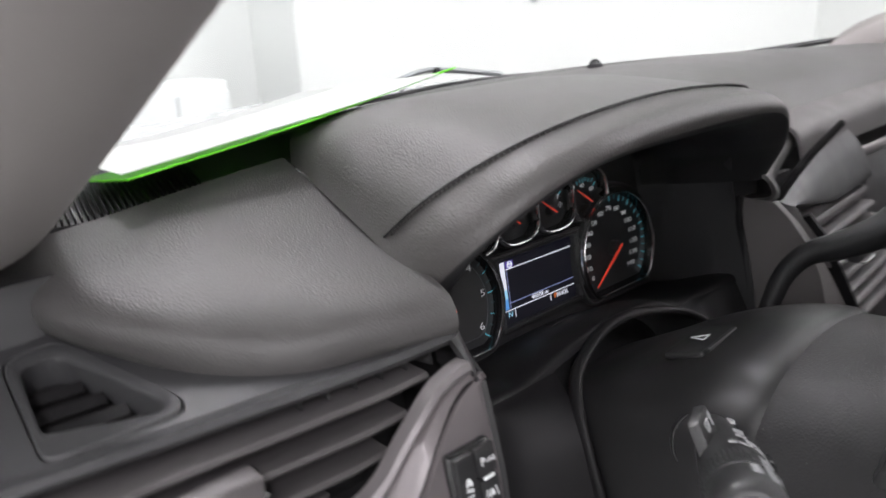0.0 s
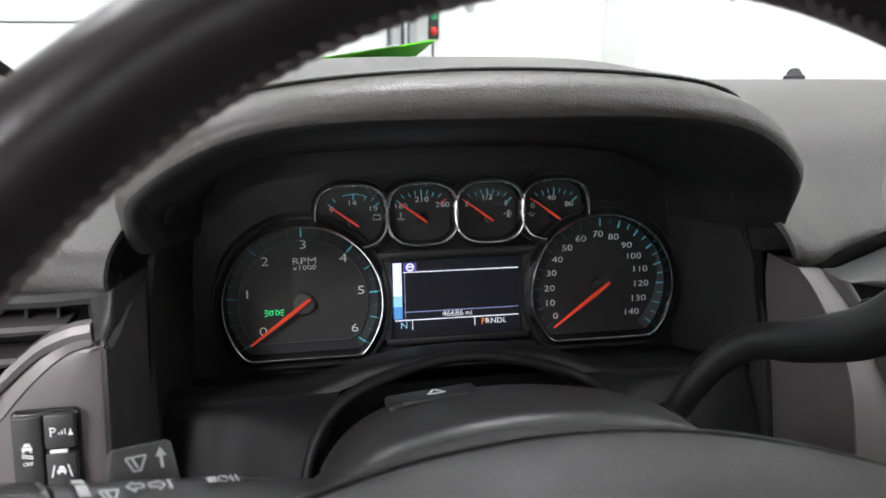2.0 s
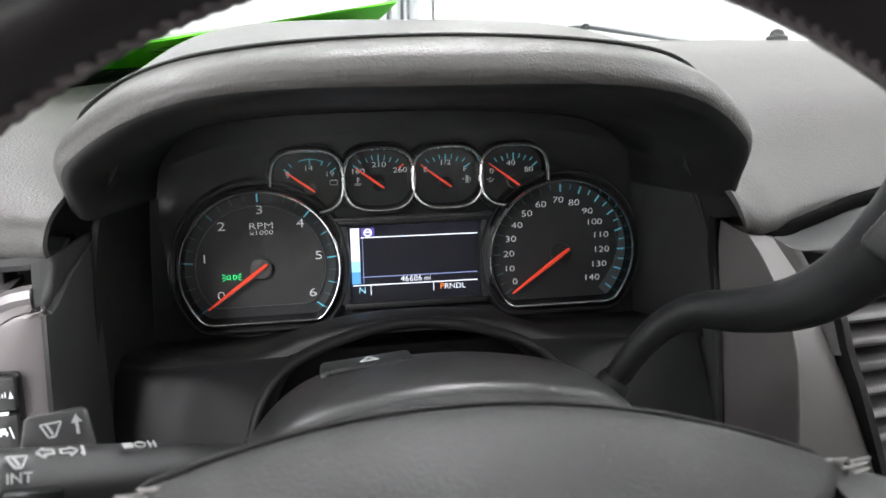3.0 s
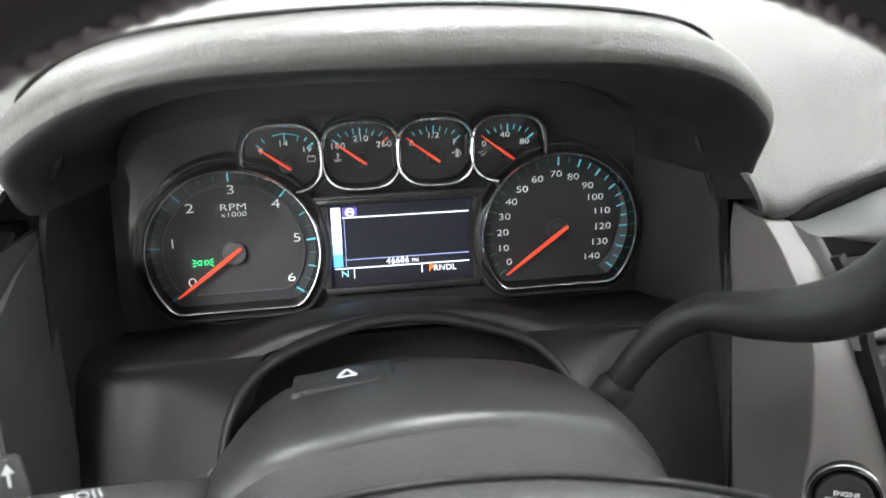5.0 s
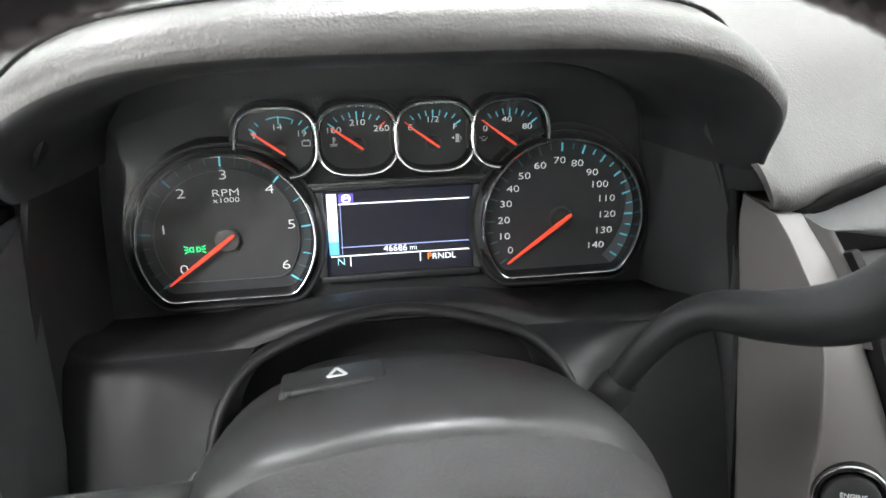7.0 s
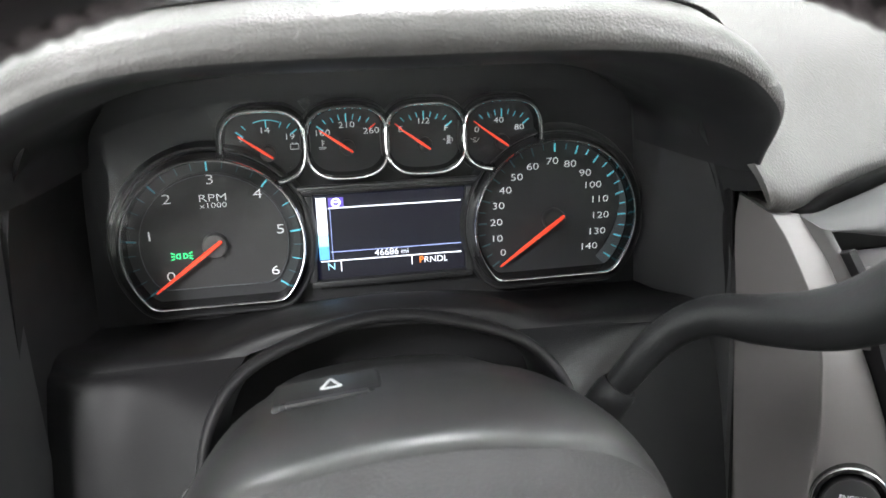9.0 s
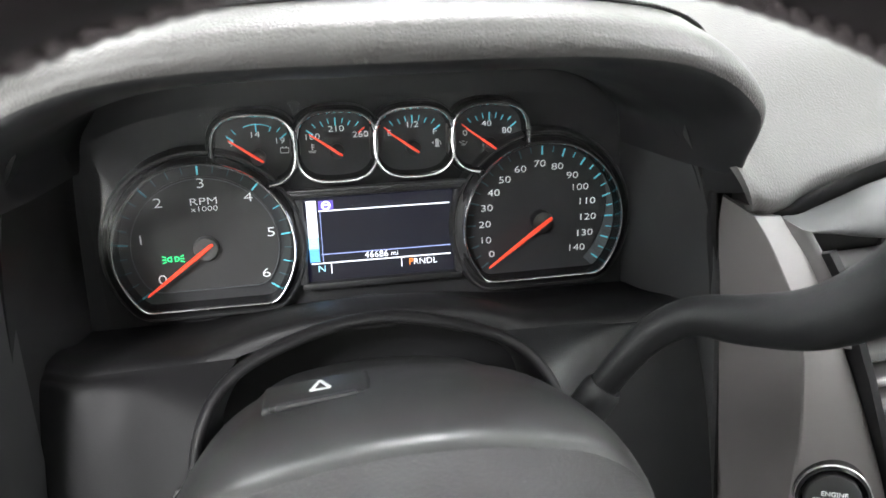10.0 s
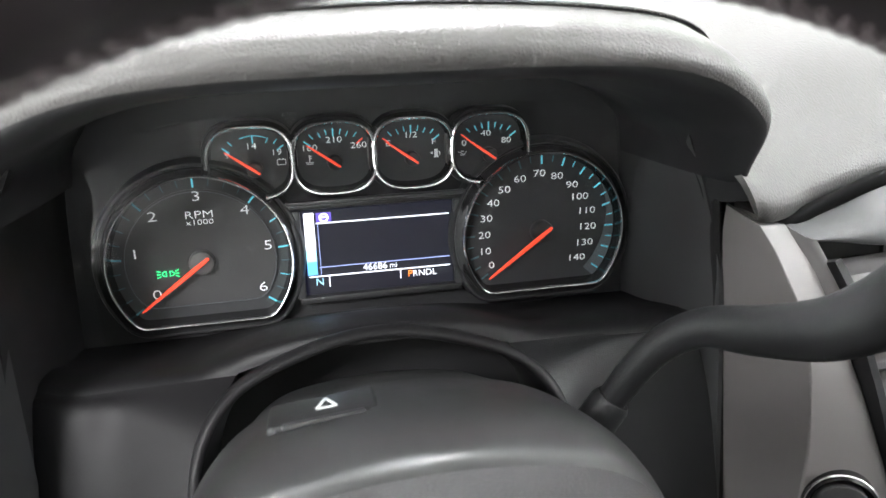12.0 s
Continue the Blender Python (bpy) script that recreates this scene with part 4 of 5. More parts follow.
part("end_cap", loft([[(-.172, -.080, .040), (-.182, -.108, .035), (-.187, -.113, .033), (-.192, -.114, .032)], [(-.174, -.082, .024), (-.181, -.112, .020), (-.185, -.1195, .020), (-.190, -.1215, .0205)], [(-.1765, -.085, .010), (-.1825, -.114, .0085), (-.186, -.1245, .009), (-.188, -.126, .010)]], 12, 14, .003), DARK, panel, "dark grey end cap")
bank = thing("switch_bank", "black switch bank with white symbols", "switches", (-.209, -.137, -.038))
BT = Matrix.Translation((-.209, -.1355, -.0375)) @ pose(0, 0, 0, -3, 0, 0)


def on_bank(bm):
    bm.transform(BT)
    return bm


part("frame", on_bank(block((.0285, .006, .0505), (0, .001, 0), .0028, seg=3)), PIANO, bank)
keys = {}
for nm, w, h, x, z in (("traction", .0122, .0335, -.0066, .0068), ("parking", .0126, .0150, .0066, .0162), ("lane", .0126, .0160, .0066, -.0012), ("pedal", .0258, .0135, 0, -.0178)):
    keys[nm] = part("key", on_bank(block((w, .004, h), (x, -.0030, z), .0011)), BLACK, bank)
part("indicator_bar", on_bank(block((.0070, .001, .0016), (.0062, -.0054, .0078), .0002)), WHITE, keys["parking"], "white indicator bar")
KY = -.0052


def car_bits(x, z, s, extra):
    o = [prism([(x - .0016 * s, z), (x - .0010 * s, z + .0016 * s), (x + .0010 * s, z + .0016 * s), (x + .0016 * s, z)], .0003, (0, KY, 0)), block((.0042 * s, .0003, .0013 * s), (x, KY, z - .0009 * s), 0), block((.0008 * s, .0003, .0010 * s), (x - .0014 * s, KY, z - .002 * s), 0), block((.0008 * s, .0003, .0010 * s), (x + .0014 * s, KY, z - .002 * s), 0)]
    for a in extra:
        o.append(bar((x + a[0] * s, z + a[1] * s), (x + a[2] * s, z + a[3] * s), .0006, .0003, -KY))
    return o


symbol([on_bank(q) for q in car_bits(-.0066, .0105, 1.0, [(-.0022, -.0032, .0022, -.0042), (-.0022, -.0042, .0022, -.0052)])] + [on_bank(letters("OFF", .0017, (-.0066, KY, .0030)))], keys["traction"])
symbol([on_bank(letters("P", .0042, (.0040, KY, .0160)))] + [on_bank(bar((.0066 + .0012 * k, .0150), (.0066 + .0012 * k, .0160 + .0007 * k), .0005, .0003, -KY)) for k in range(3)] + [on_bank(prism([(.0102, .0144), (.0112, .0176), (.0122, .0144)], .0003, (0, KY, 0)))], keys["parking"])
symbol([on_bank(q) for q in car_bits(.0066, -.0004, .9, [(-.0045, -.0038, -.0030, .0022), (.0045, -.0038, .0030, .0022)])], keys["lane"])
symbol([on_bank(prism([(-.0012, -.0022), (-.0030, .0006), (.0012, .0026), (.0030, -.0002)], .0003, (-.0002, KY, -.0178)))] + [on_bank(bar((s * .0052, -.0178 + d), (s * .0074, -.0178), .0007, .0003, -KY)) for s in (-1, 1) for d in (-.0026, .0026)], keys["pedal"])

# ---- air vents on the driver's side ----
side = thing("air_vent", "grey slatted air vent above the bright strip", "air vent", (-.30, -.08, -.02), "air vents")
part("duct", block((.30, .004, .060), (-.335, -.055, -.010), .001), MATT, side)
part("top_rail", sweep(spline([(-.1855, -.106, .0315), (-.22, -.101, .0295), (-.28, -.092, .0290), (-.34, -.082, .0290), (-.43, -.065, .029)], 30), [(.016, .0025), (-.004, .0030), (-.0065, 0), (-.004, -.0030), (.016, -.0025)], up=(0, 0, 1)), CHARCOAL, side)
for z, xr in ((.0165, -.205), (.0015, -.220), (-.0135, -.233)):
    rows = []
    for k in range(25):
        s = k / 24
        x = xr - s * (.43 + xr)
        y = -.1115 + .10 * (-.205 - x) * 1.1
        t = min(1, k / 3)
        rows.append([(x, y + .024, z + .005), (x, y + .004 * (1 - t), z + .0022), (x, y - .0012 + .004 * (1 - t), z), (x, y + .001 + .004 * (1 - t), z - .0022), (x, y + .024, z + .001)])
    part("slat", skin(rows, closed=True, caps=True), SLAT, side)
part("lower_slat", block((.10, .02, .0035), (-.315, -.088, -.0235), .001), SLAT, side)
for k in range(6):
    part("upright_vane", block((.0016, .018, .012), (-.196 - .0145 * k, -.092 + .0016 * k, .0240), .0005), BLACK, side)
tab = part("slider", block((.0350, .014, .0145), (-.318, -.105, .0035), .0035, pose(0, 0, 0, 12, 0, 0), 3), DARK2, side, "ribbed grey slider")
for k in range(15):
    part("slider_rib", block((.0007, .013, .0115), (-.3325 + .0021 * k, -.1056, .0042), .0002, pose(0, 0, 0, 12, 0, 0), 1), DARK2, tab)
part("slider_edge", sweep(spline([(-.335, -.1115, -.0015), (-.325, -.1145, -.0035), (-.311, -.1145, -.0030), (-.301, -.1115, .0)], 16), ring(8, .0016, .0011)), CHROME, tab, "bright chrome edge")
end = thing("air_vent", "dark grey three-cornered air vent with thin slats at the dashboard end", "air vent", (-.345, -.03, .03), "air vents")


def shelf(x, y, lift=0.0):
    """A point over the sloping shelf between the vents and the pad."""
    return Vector((x, y - .26 * lift, .0305 + .27 * (y + .082 + .17 * (x + .34)) + lift))


def star_loop(poly, c, n=96):
    """n points round a polygon, by direction from a point inside it."""
    out = []
    for k in range(n):
        a = 2 * math.pi * k / n
        d = (math.cos(a), math.sin(a))
        best = 1.0
        for (x0, y0), (x1, y1) in zip(poly, poly[1:] + poly[:1]):
            ex, ey = x1 - x0, y1 - y0
            den = d[0] * ey - d[1] * ex
            if abs(den) < 1e-9:
                continue
            r = ((x0 - c[0]) * ey - (y0 - c[1]) * ex) / den
            u = ((x0 - c[0]) * d[1] - (y0 - c[1]) * d[0]) / den
            if r > 0 and -1e-6 <= u <= 1 + 1e-6:
                best = min(best, r)
        out.append((c[0] + best * d[0], c[1] + best * d[1]))
    return out


def eased(loop, times):
    """Rounds a loop's corners."""
    for _ in range(times):
        loop = [tuple((loop[i - 1][q] + 2 * loop[i][q] + loop[(i + 1) % len(loop)][q]) / 4 for q in (0, 1)) for i in range(len(loop))]
    return loop


VC = (-.341, -.036)
MOUTH = eased(star_loop([(-.3575, .008), (-.339, .010), (-.3165, -.0600), (-.3215, -.0665), (-.364, -.0480)], VC), 3)
BEZEL = eased(star_loop([(-.3625, .020), (-.334, .021), (-.3095, -.0655), (-.3145, -.0750), (-.371, -.0695)], VC), 4)
SHELF_EDGE = star_loop([(-.283, -.0915), (-.283, -.020), (-.30, .0), (-.335, .070), (-.36, .085), (-.47, .085), (-.47, -.058)], VC)
part("fascia", skin([[shelf(x, y, -.0006) for x, y in SHELF_EDGE], [shelf(x + (VC[0] - x) * -.02, y + (VC[1] - y) * -.02, -.0006) for x, y in BEZEL], [shelf(x, y, -.0022) for x, y in BEZEL]], closed=True), CHARCOAL, end, "dark grey shelf round the vent")
part("fascia_strip", thicken(skin([[shelf(x, -.0915 - .17 * (x + .283), -.0006) + Vector((0, -.0005, 0)), shelf(x, -.070 - .30 * (x + .283), -.0006), shelf(x, -.040 - .40 * (x + .283), -.0006)] for x in [-.2835 + .0985 * k / 10 for k in range(11)]]), .002), CHARCOAL, end)
part("vent_frame", skin([[shelf(x + (VC[0] - x) * q, y + (VC[1] - y) * q, h) for x, y in loop] for loop, q, h in ((BEZEL, .012, -.0024), (BEZEL, .02, -.0002), (BEZEL, .04, .0006), (BEZEL, .10, .0004), (MOUTH, -.05, -.0008), (MOUTH, -.012, -.0016), (MOUTH, .0, -.0036), (MOUTH, .03, -.016))], closed=True), CHARCOAL, end, "dark grey bezel")
part("vent_mouth", skin([[shelf(x + (VC[0] - x) * q, y + (VC[1] - y) * q, h) for x, y in MOUTH] for q, h in ((.028, -.0150), (.05, -.034), (.6, -.036), (.98, -.036))], closed=True, caps=True), BLACK3, end)
for y, x0, x1 in ((-.006, -.3585, -.3355), (-.0215, -.3605, -.3310), (-.0365, -.3620, -.3265), (-.0500, -.3560, -.3225)):
    part("slat", sweep([shelf(x0 + (x1 - x0) * k / 6, y - .004 * k / 6, -.0085) for k in range(7)], [(.0055, -.0030), (.0012, .0003), (-.0006, .0009), (-.0012, 0), (.0045, -.0042)], up=(0, 0, 1)), BLACK3, end)

# ---- the steering column and its levers ----
column = thing("steering_column", "dark grey plastic steering column shroud with a hazard switch", "steering column", (-0.013, -0.2, -0.1))
COL = []
for y, w, zt, e in ((-.226, .080, -.012, .96), (-.221, .084, -.004, 1), (-.212, .087, -.0015, 1), (-.19, .088, -.003, 1), (-.165, .085, -.008, 1), (-.14, .081, -.016, 1), (-.112, .074, -.028, 1), (-.07, .066, -.045, 1)):
    COL.append([(-0.013 + x, y, -0.11 + (zt + 0.11) * z) for x, z in [(-w * 1.05, -0.7), (-w * 1.08, -.1), (-w * 1.045, .40), (-w * .93, .72), (-w * .70, .905), (-w * .36, .978), (0, 1), (w * .36, .978), (w * .70, .905), (w * .93, .72), (w * 1.03, .40), (w * 1.05, -.1), (w, -0.7)]])
shroud = part("upper_shroud", loft(COL, 50, 70, 0.003), DARK, column)
part("front_collar", loft([[(-.013 + x * w, y, -.11 + (zt + .11) * z) for x, z in [(-1.05, -0.7), (-1.08, -.1), (-1.045, .40), (-.93, .72), (-.70, .905), (-.36, .978), (0, 1), (.36, .978), (.70, .905), (.93, .72), (1.03, .40), (1.05, -.1), (1, -0.7)]] for y, w, zt in ((-.216, .084, -.0075), (-.235, .082, -.0080), (-.26, .082, -.006), (-.30, .084, -.004))], 24, 60, .003), AIRBAG, column)
HZ = Matrix.Translation((-.0432, -.1640, -.0126)) @ pose(0, 0, 0, -10, -5, 0)
haz = part("hazard_switch", (lambda bm: (bm.transform(HZ), bm)[1])(join(block((.041, .026, .0048), (0, .002, .001), .0022, seg=3))), BLACK, column, "black hazard switch")
# Greyer than the switch: the sheen on this edge is put into its colour.
part("switch_lip", (lambda bm: (bm.transform(HZ), bm)[1])(block((.030, .0034, .0026), (0, -.0122, .0030), .0011)), CHARCOAL, haz, "finger edge, made greyer for its sheen")
part("finger_slot", (lambda bm: (bm.transform(HZ), bm)[1])(block((.035, .0030, .0030), (0, -.0112, .0026), .0014)), MATT, haz)
tri_out = [(-.0036, -.0036), (.0036, -.0036), (0, .0066)]
bits = []
for i in range(3):
    a, c = tri_out[i], tri_out[(i + 1) % 3]
    q = bar(a, c, .0012, .0004, 0)
    q.transform(HZ @ Matrix.Translation((.0015, .0020, .0037)) @ pose(0, 0, 0, -90, 0, 0))
    bits.append(q)
part("hazard_triangle", join(*bits), WHITE, haz, "white triangle symbol", smooth=False)
SOCK = Matrix.Translation((-.0925, -.1925, -.0410)) @ pose(0, 0, 0, 0, 0, -62) @ pose(0, 0, 0, -14, 0, 0) @ pose(0, .009, -.007)
sock = part("stalk_socket", (lambda bm: (bm.transform(SOCK), bm)[1])(skin([[(r * math.cos(a * math.pi / 20), y, -r * math.sin(a * math.pi / 20)) for a in range(40)] for r, y in ((.0210, .012), (.0208, -.004), (.0200, -.0056), (.0186, -.0056), (.0176, -.0040), (.0164, .004), (.0120, .010))], closed=True, caps=True)), DARK, column, "dark grey round socket of the lever")
part("socket_ring", (lambda bm: (bm.transform(SOCK), bm)[1])(tube_loop(ring(40, .0193), 0, 0, -.0055, .0007)), PIANO, sock)


def along(a, b):
    """A pose at a whose z runs towards b, its x kept level."""
    a, b = Vector(a), Vector(b)
    z = (b - a).normalized()
    x = z.cross(Vector((0, 0, 1))).normalized()
    y = z.cross(x)
    m = Matrix((x, y, z)).transposed().to_4x4()
    m.translation = a
    return m


def turned(rows, n=28):
    """A turned body: (distance, radius) rows about z."""
    return skin([[(r * math.cos(2 * math.pi * k / n), r * math.sin(2 * math.pi * k / n), d) for k in range(n)] for d, r in rows], closed=True, caps=True)


stalk = thing("wiper_lever", "black multifunction lever with white wiper and lamp symbols", "lever", (-.09, -.19, -.045))
S0, S1 = (-.086, -.190, -.040), (-.213, -.279, .002)
SM = along(S0, S1)
SL = (Vector(S1) - Vector(S0)).length


def on_stalk(bm):
    bm.transform(SM)
    return bm


part("shaft", on_stalk(turned([(-.02, .0075), (.01, .0082), (.030, .0100), (.055, .0118), (.085, .0126), (SL * .695, .0130)])), BLACK, stalk)
part("front_wiper_ring", on_stalk(turned([(SL * .695 + .001, .0130), (SL * .695 + .002, .0139), (SL * .84, .0139), (SL * .84 + .001, .0130)])), BLACK, stalk, "ribbed rotary ring")
part("rear_wiper_ring", on_stalk(turned([(SL * .845, .0130), (SL * .85, .0137), (SL * .97, .0132), (SL * .985, .0120), (SL, .0105), (SL + .0005, .0090)])), BLACK, stalk)
part("end_button", on_stalk(turned([(SL - .001, .0086), (SL + .0025, .0080), (SL + .0032, .0066)])), DARK2, stalk, "grey push button")
part("button_symbol", on_stalk(join(block((.0068, .0032, .0006), (0, .0022, SL + .0034), 0), block((.0068, .0030, .0006), (0, -.0024, SL + .0034), 0))), WHITE, stalk)
for k in range(44):
    a = 2 * math.pi * k / 44
    part("ring_rib", on_stalk(block((.0007, .0010, .015), (.0138 * math.cos(a), .0138 * math.sin(a), SL * .765), .0003, pose(0, 0, 0, 0, 0, math.degrees(a) + 90), 1)), BLACK, stalk)
# Print on the lever: local y points down and towards the driver on its upper side.
UP = SM.inverted().to_3x3() @ Vector((0, -.45, .9)).normalized()
TH = math.atan2(UP.y, UP.x)


def print_on(bm, d, turn, r=.0142):
    """Wraps flat print, made in x-z facing -y, on the lever at d along it, turned about it."""
    a = TH + math.radians(turn)
    out = Vector((math.cos(a), math.sin(a), 0))
    along_x = Vector((0, 0, -1))
    up = along_x.cross(-out)
    for v in bm.verts:
        z = v.co.z
        ang = z / r
        v.co = Vector((0, 0, d)) + along_x * v.co.x + (out * math.cos(ang) + up * math.sin(ang)) * (r - v.co.y)
    return on_stalk(bm)


def wiper_icon(s=1.0):
    return join(bar((-.0042 * s, .0030 * s), (.0042 * s, .0030 * s), .0006), bar((-.0042 * s, .0030 * s), (-.0014 * s, -.0030 * s), .0006), bar((.0042 * s, .0030 * s), (.0014 * s, -.0030 * s), .0006), bar((-.0014 * s, -.0030 * s), (.0014 * s, -.0030 * s), .0006), bar((.0004 * s, -.002 * s), (-.0016 * s, .0026 * s), .0008))


def arrow_icon(s):
    """The outline of a broad arrow."""
    pts = [(s * .0030, 0), (s * .0006, .0022), (s * .0006, .0010), (-s * .0022, .0010), (-s * .0022, -.0010), (s * .0006, -.0010), (s * .0006, -.0022)]
    return join(*[bar(a, b, .0005) for a, b in zip(pts, pts[1:] + pts[:1])])


def lever_print(bm, d, turn):
    return part("print", print_on(bm, SL * d, turn), GREYPRINT, stalk, smooth=False)


lever_print(letters("REAR", .0036, (0, 0, 0)), .900, 8)
lever_print(letters("OFF-INT-ON", .0030, (0, 0, 0)), .890, -14)
lever_print(wiper_icon(.9), .77, -22)
lever_print(letters("FRONT", .0030, (0, 0, 0)), .77, -48)
lever_print(letters("INT", .0034, (0, 0, 0)), .603, -32)
lever_print(wiper_icon(.7), .603, -10)
for t, h in ((22, .003), (2, .005), (-22, .004), (-42, .003)):
    lever_print(block((.0034, .0003, h), (0, 0, 0), 0), .648, t)
lever_print(arrow_icon(-1), .548, 2)
lever_print(arrow_icon(1), .507, 2)
lever_print(join(bar((0, -.0016), (0, .0022), .0006), bar((0, -.0022), (-.0010, -.0010), .0005)), .477, 2)
lever_print(join(block((.0034, .0003, .0026), (-.0034, 0, 0), 0), tube_loop(ring(16, .0018, .0014), .0008, 0, 0, .0003), bar((.0042, -.0016), (.0042, .0016), .0005), bar((.0062, -.0016), (.0062, .0016), .0005)), .363, 4)
PAD = Matrix.Translation((-.150, -.227, -.0045)) @ pose(0, 0, 0, -18, 0, 22)
pad = part("washer_paddle", (lambda bm: (bm.transform(PAD), bm)[1])(prism([(-.0140, -.012), (-.0098, .0062), (-.0082, .0074), (.0082, .0074), (.0096, .0062), (.0115, -.012)], .005, bevel=.0012)), BLACK, stalk, "black washer paddle")
q = wiper_icon(.75)
q.transform(PAD @ Matrix.Translation((-.0022, -.0006, .0018)))
part("print", q, GREYPRINT, pad, smooth=False)
q = join(bar((.0056, -.0012), (.0056, .0046), .0009), prism([(.0038, .0026), (.0056, .0056), (.0074, .0026)], .0004))
q.transform(PAD @ Matrix.Translation((0, -.0006, 0)))
part("print", q, GREYPRINT, pad, smooth=False)
part("thumb_key", on_stalk(block((.010, .006, .018), (.0135 * math.cos(TH - 1.15), .0135 * math.sin(TH - 1.15), SL * .58), .0018, pose(0, 0, 0, 0, 0, math.degrees(TH - 1.15) + 90))), PIANO, stalk)

lever = thing("gear_lever", "thick black column gear lever with a plus and minus key", "gear lever", (.08, -.14, -.05))
LP = spline([(.070, -.136, -.060), (.083, -.140, -.035), (.0985, -.146, -.0118), (.1125, -.157, .0010), (.127, -.175, .0056), (.139, -.198, .0148), (.1500, -.215, .0300), (.1565, -.229, .0497), (.166, -.240, .0735), (.179, -.248, .096), (.194, -.256, .120)], 70)
wid = []
for k in range(70):
    s = k / 69
    a = .0056 + .0028 * min(1, s / .36) + .0092 * max(0, min(1, (s - .30) / .46)) ** 1.2
    wid.append((a, a * (1.0 - .15 * max(0, min(1, (s - .4) / .3)))))
part("arm", sweep(LP, ring(24, 1, 1, 2.3), scale=wid), BLACK2, lever)
part("boot", sweep([(.063, -.134, -.072), (.074, -.137, -.052), (.0815, -.1395, -.0385), (.083, -.140, -.036)], ring(20, .0090), scale=[(1, 1), (1.05, 1.05), (1.0, 1.0), (.85, .85)]), BLACK2, lever)
ku = Vector((.30, -.47, .83)).normalized()
kn = Vector((-.60, -.75, .26))
kn = (kn - ku * kn.dot(ku)).normalized()
kr = ku.cross(kn)
KEY = Matrix((kr, -kn, ku)).transposed().to_4x4()
KEY.translation = Vector((.1565, -.229, .0497)) + kn * .0170 + kr * .003 + ku * .006
kf = part("key", (lambda bm: (bm.transform(KEY), bm)[1])(block((.031, .008, .027), (0.0055, 0.002, .0005), .0034, seg=3)), BLACK, lever)
q = join(bar((-.0026, 0), (.0026, 0), .0016), bar((0, -.0026), (0, .0026), .0016))
q.transform(KEY @ Matrix.Translation((-.001, -.0024, .0012)))
part("plus_sign", q, WHITE, kf, smooth=False)
q = join(bar((.0042, -.003), (.0064, .003), .0009), bar((.0085, -.0012), (.0115, -.0012), .0014))
q.transform(KEY @ Matrix.Translation((0, -.0024, 0)))
part("minus_sign", q, WHITE, kf, smooth=False)

# ---- the steering wheel ----
WHEEL_TILT = 27.0
WHEEL = Matrix.Translation((-0.015, -0.377, -0.013)) @ pose(0, 0, 0, -WHEEL_TILT, 0, 0)
RIM_M = Matrix.Translation((-0.0138, -0.3443, -0.0367)) @ pose(0, 0, 0, 0, 0, 3.2) @ pose(0, 0, 0, -11.8, 0, 0)
wheel = thing("steering_wheel", "black leather steering wheel with mauve stitching", "steering wheel", (-0.015, -0.377, -0.013))


def on_wheel(bm):
    bm.transform(WHEEL)
    return bm


def on_rim(bm):
    bm.transform(RIM_M)
    return bm


def rim_ring(r, ra, rb, a0, a1, n=128, m=24, swell=0.0):
    """A stretch of rim, angles in degrees from the top, clockwise."""
    rows = []
    for k in range(n + 1):
        a = math.radians(a0 + (a1 - a0) * k / n)
        d = Vector((math.sin(a), 0, math.cos(a)))
        rows.append([d * (r + (ra + swell) * math.cos(2 * math.pi * j / m)) + Vector((0, (rb + swell) * math.sin(2 * math.pi * j / m), 0)) for j in range(m)])
    bm = skin(rows, closed=True, caps=a1 - a0 < 359)
    bmesh.ops.remove_doubles(bm, verts=bm.verts, dist=1e-6)
    return bm


RIM, RA, RB = 0.1884, 0.0132, 0.0146
part("rim_top", on_rim(rim_ring(RIM, RA, RB, -52, 52)), RUBBER, wheel, "smooth black leather rim")
for a0, a1 in ((-121, -52.6), (52.6, 121)):
    part("rim_grip", on_rim(rim_ring(RIM, RA, RB, a0, a1, 64, swell=.0006)), RUBBER, wheel, "grained black leather grip")
part("rim_bottom", on_rim(rim_ring(RIM, RA, RB, 121.6, 238.4)), RUBBER, wheel)
for a in (-52.3, 52.3, 121.3, 238.7):
    part("rim_joint", on_rim(rim_ring(RIM, RA - .0006, RB - .0006, a - .5, a + .5, 3)), MATT, wheel)
bits = []
NST = 158


def spot(ang, r, y):
    return Vector((r * math.sin(ang), y, r * math.cos(ang)))


for k in range(NST):
    da = math.radians(236 / NST)
    a = math.radians(-118) + da * k
    ri = RIM - RA - .0007
    for y0, y1, sh in ((-.0024, .0004, 0), (.0024, -.0004, .5)):
        b0 = a + da * sh
        bits.append(sweep([spot(b0, ri + .0012, y0), spot(b0 + da * .25, ri + .0006, y0 * .75 + y1 * .25), spot(b0 + da * .75, ri + .0005, y0 * .3 + y1 * .7), spot(b0 + da * 1.2, ri + .0012, y1)], ring(6, .0011)))
tagged(part("rim_stitching", on_rim(join(*bits)), PALE_THREAD, wheel, "mauve cross stitching on the inner rim"), kind="stuff")


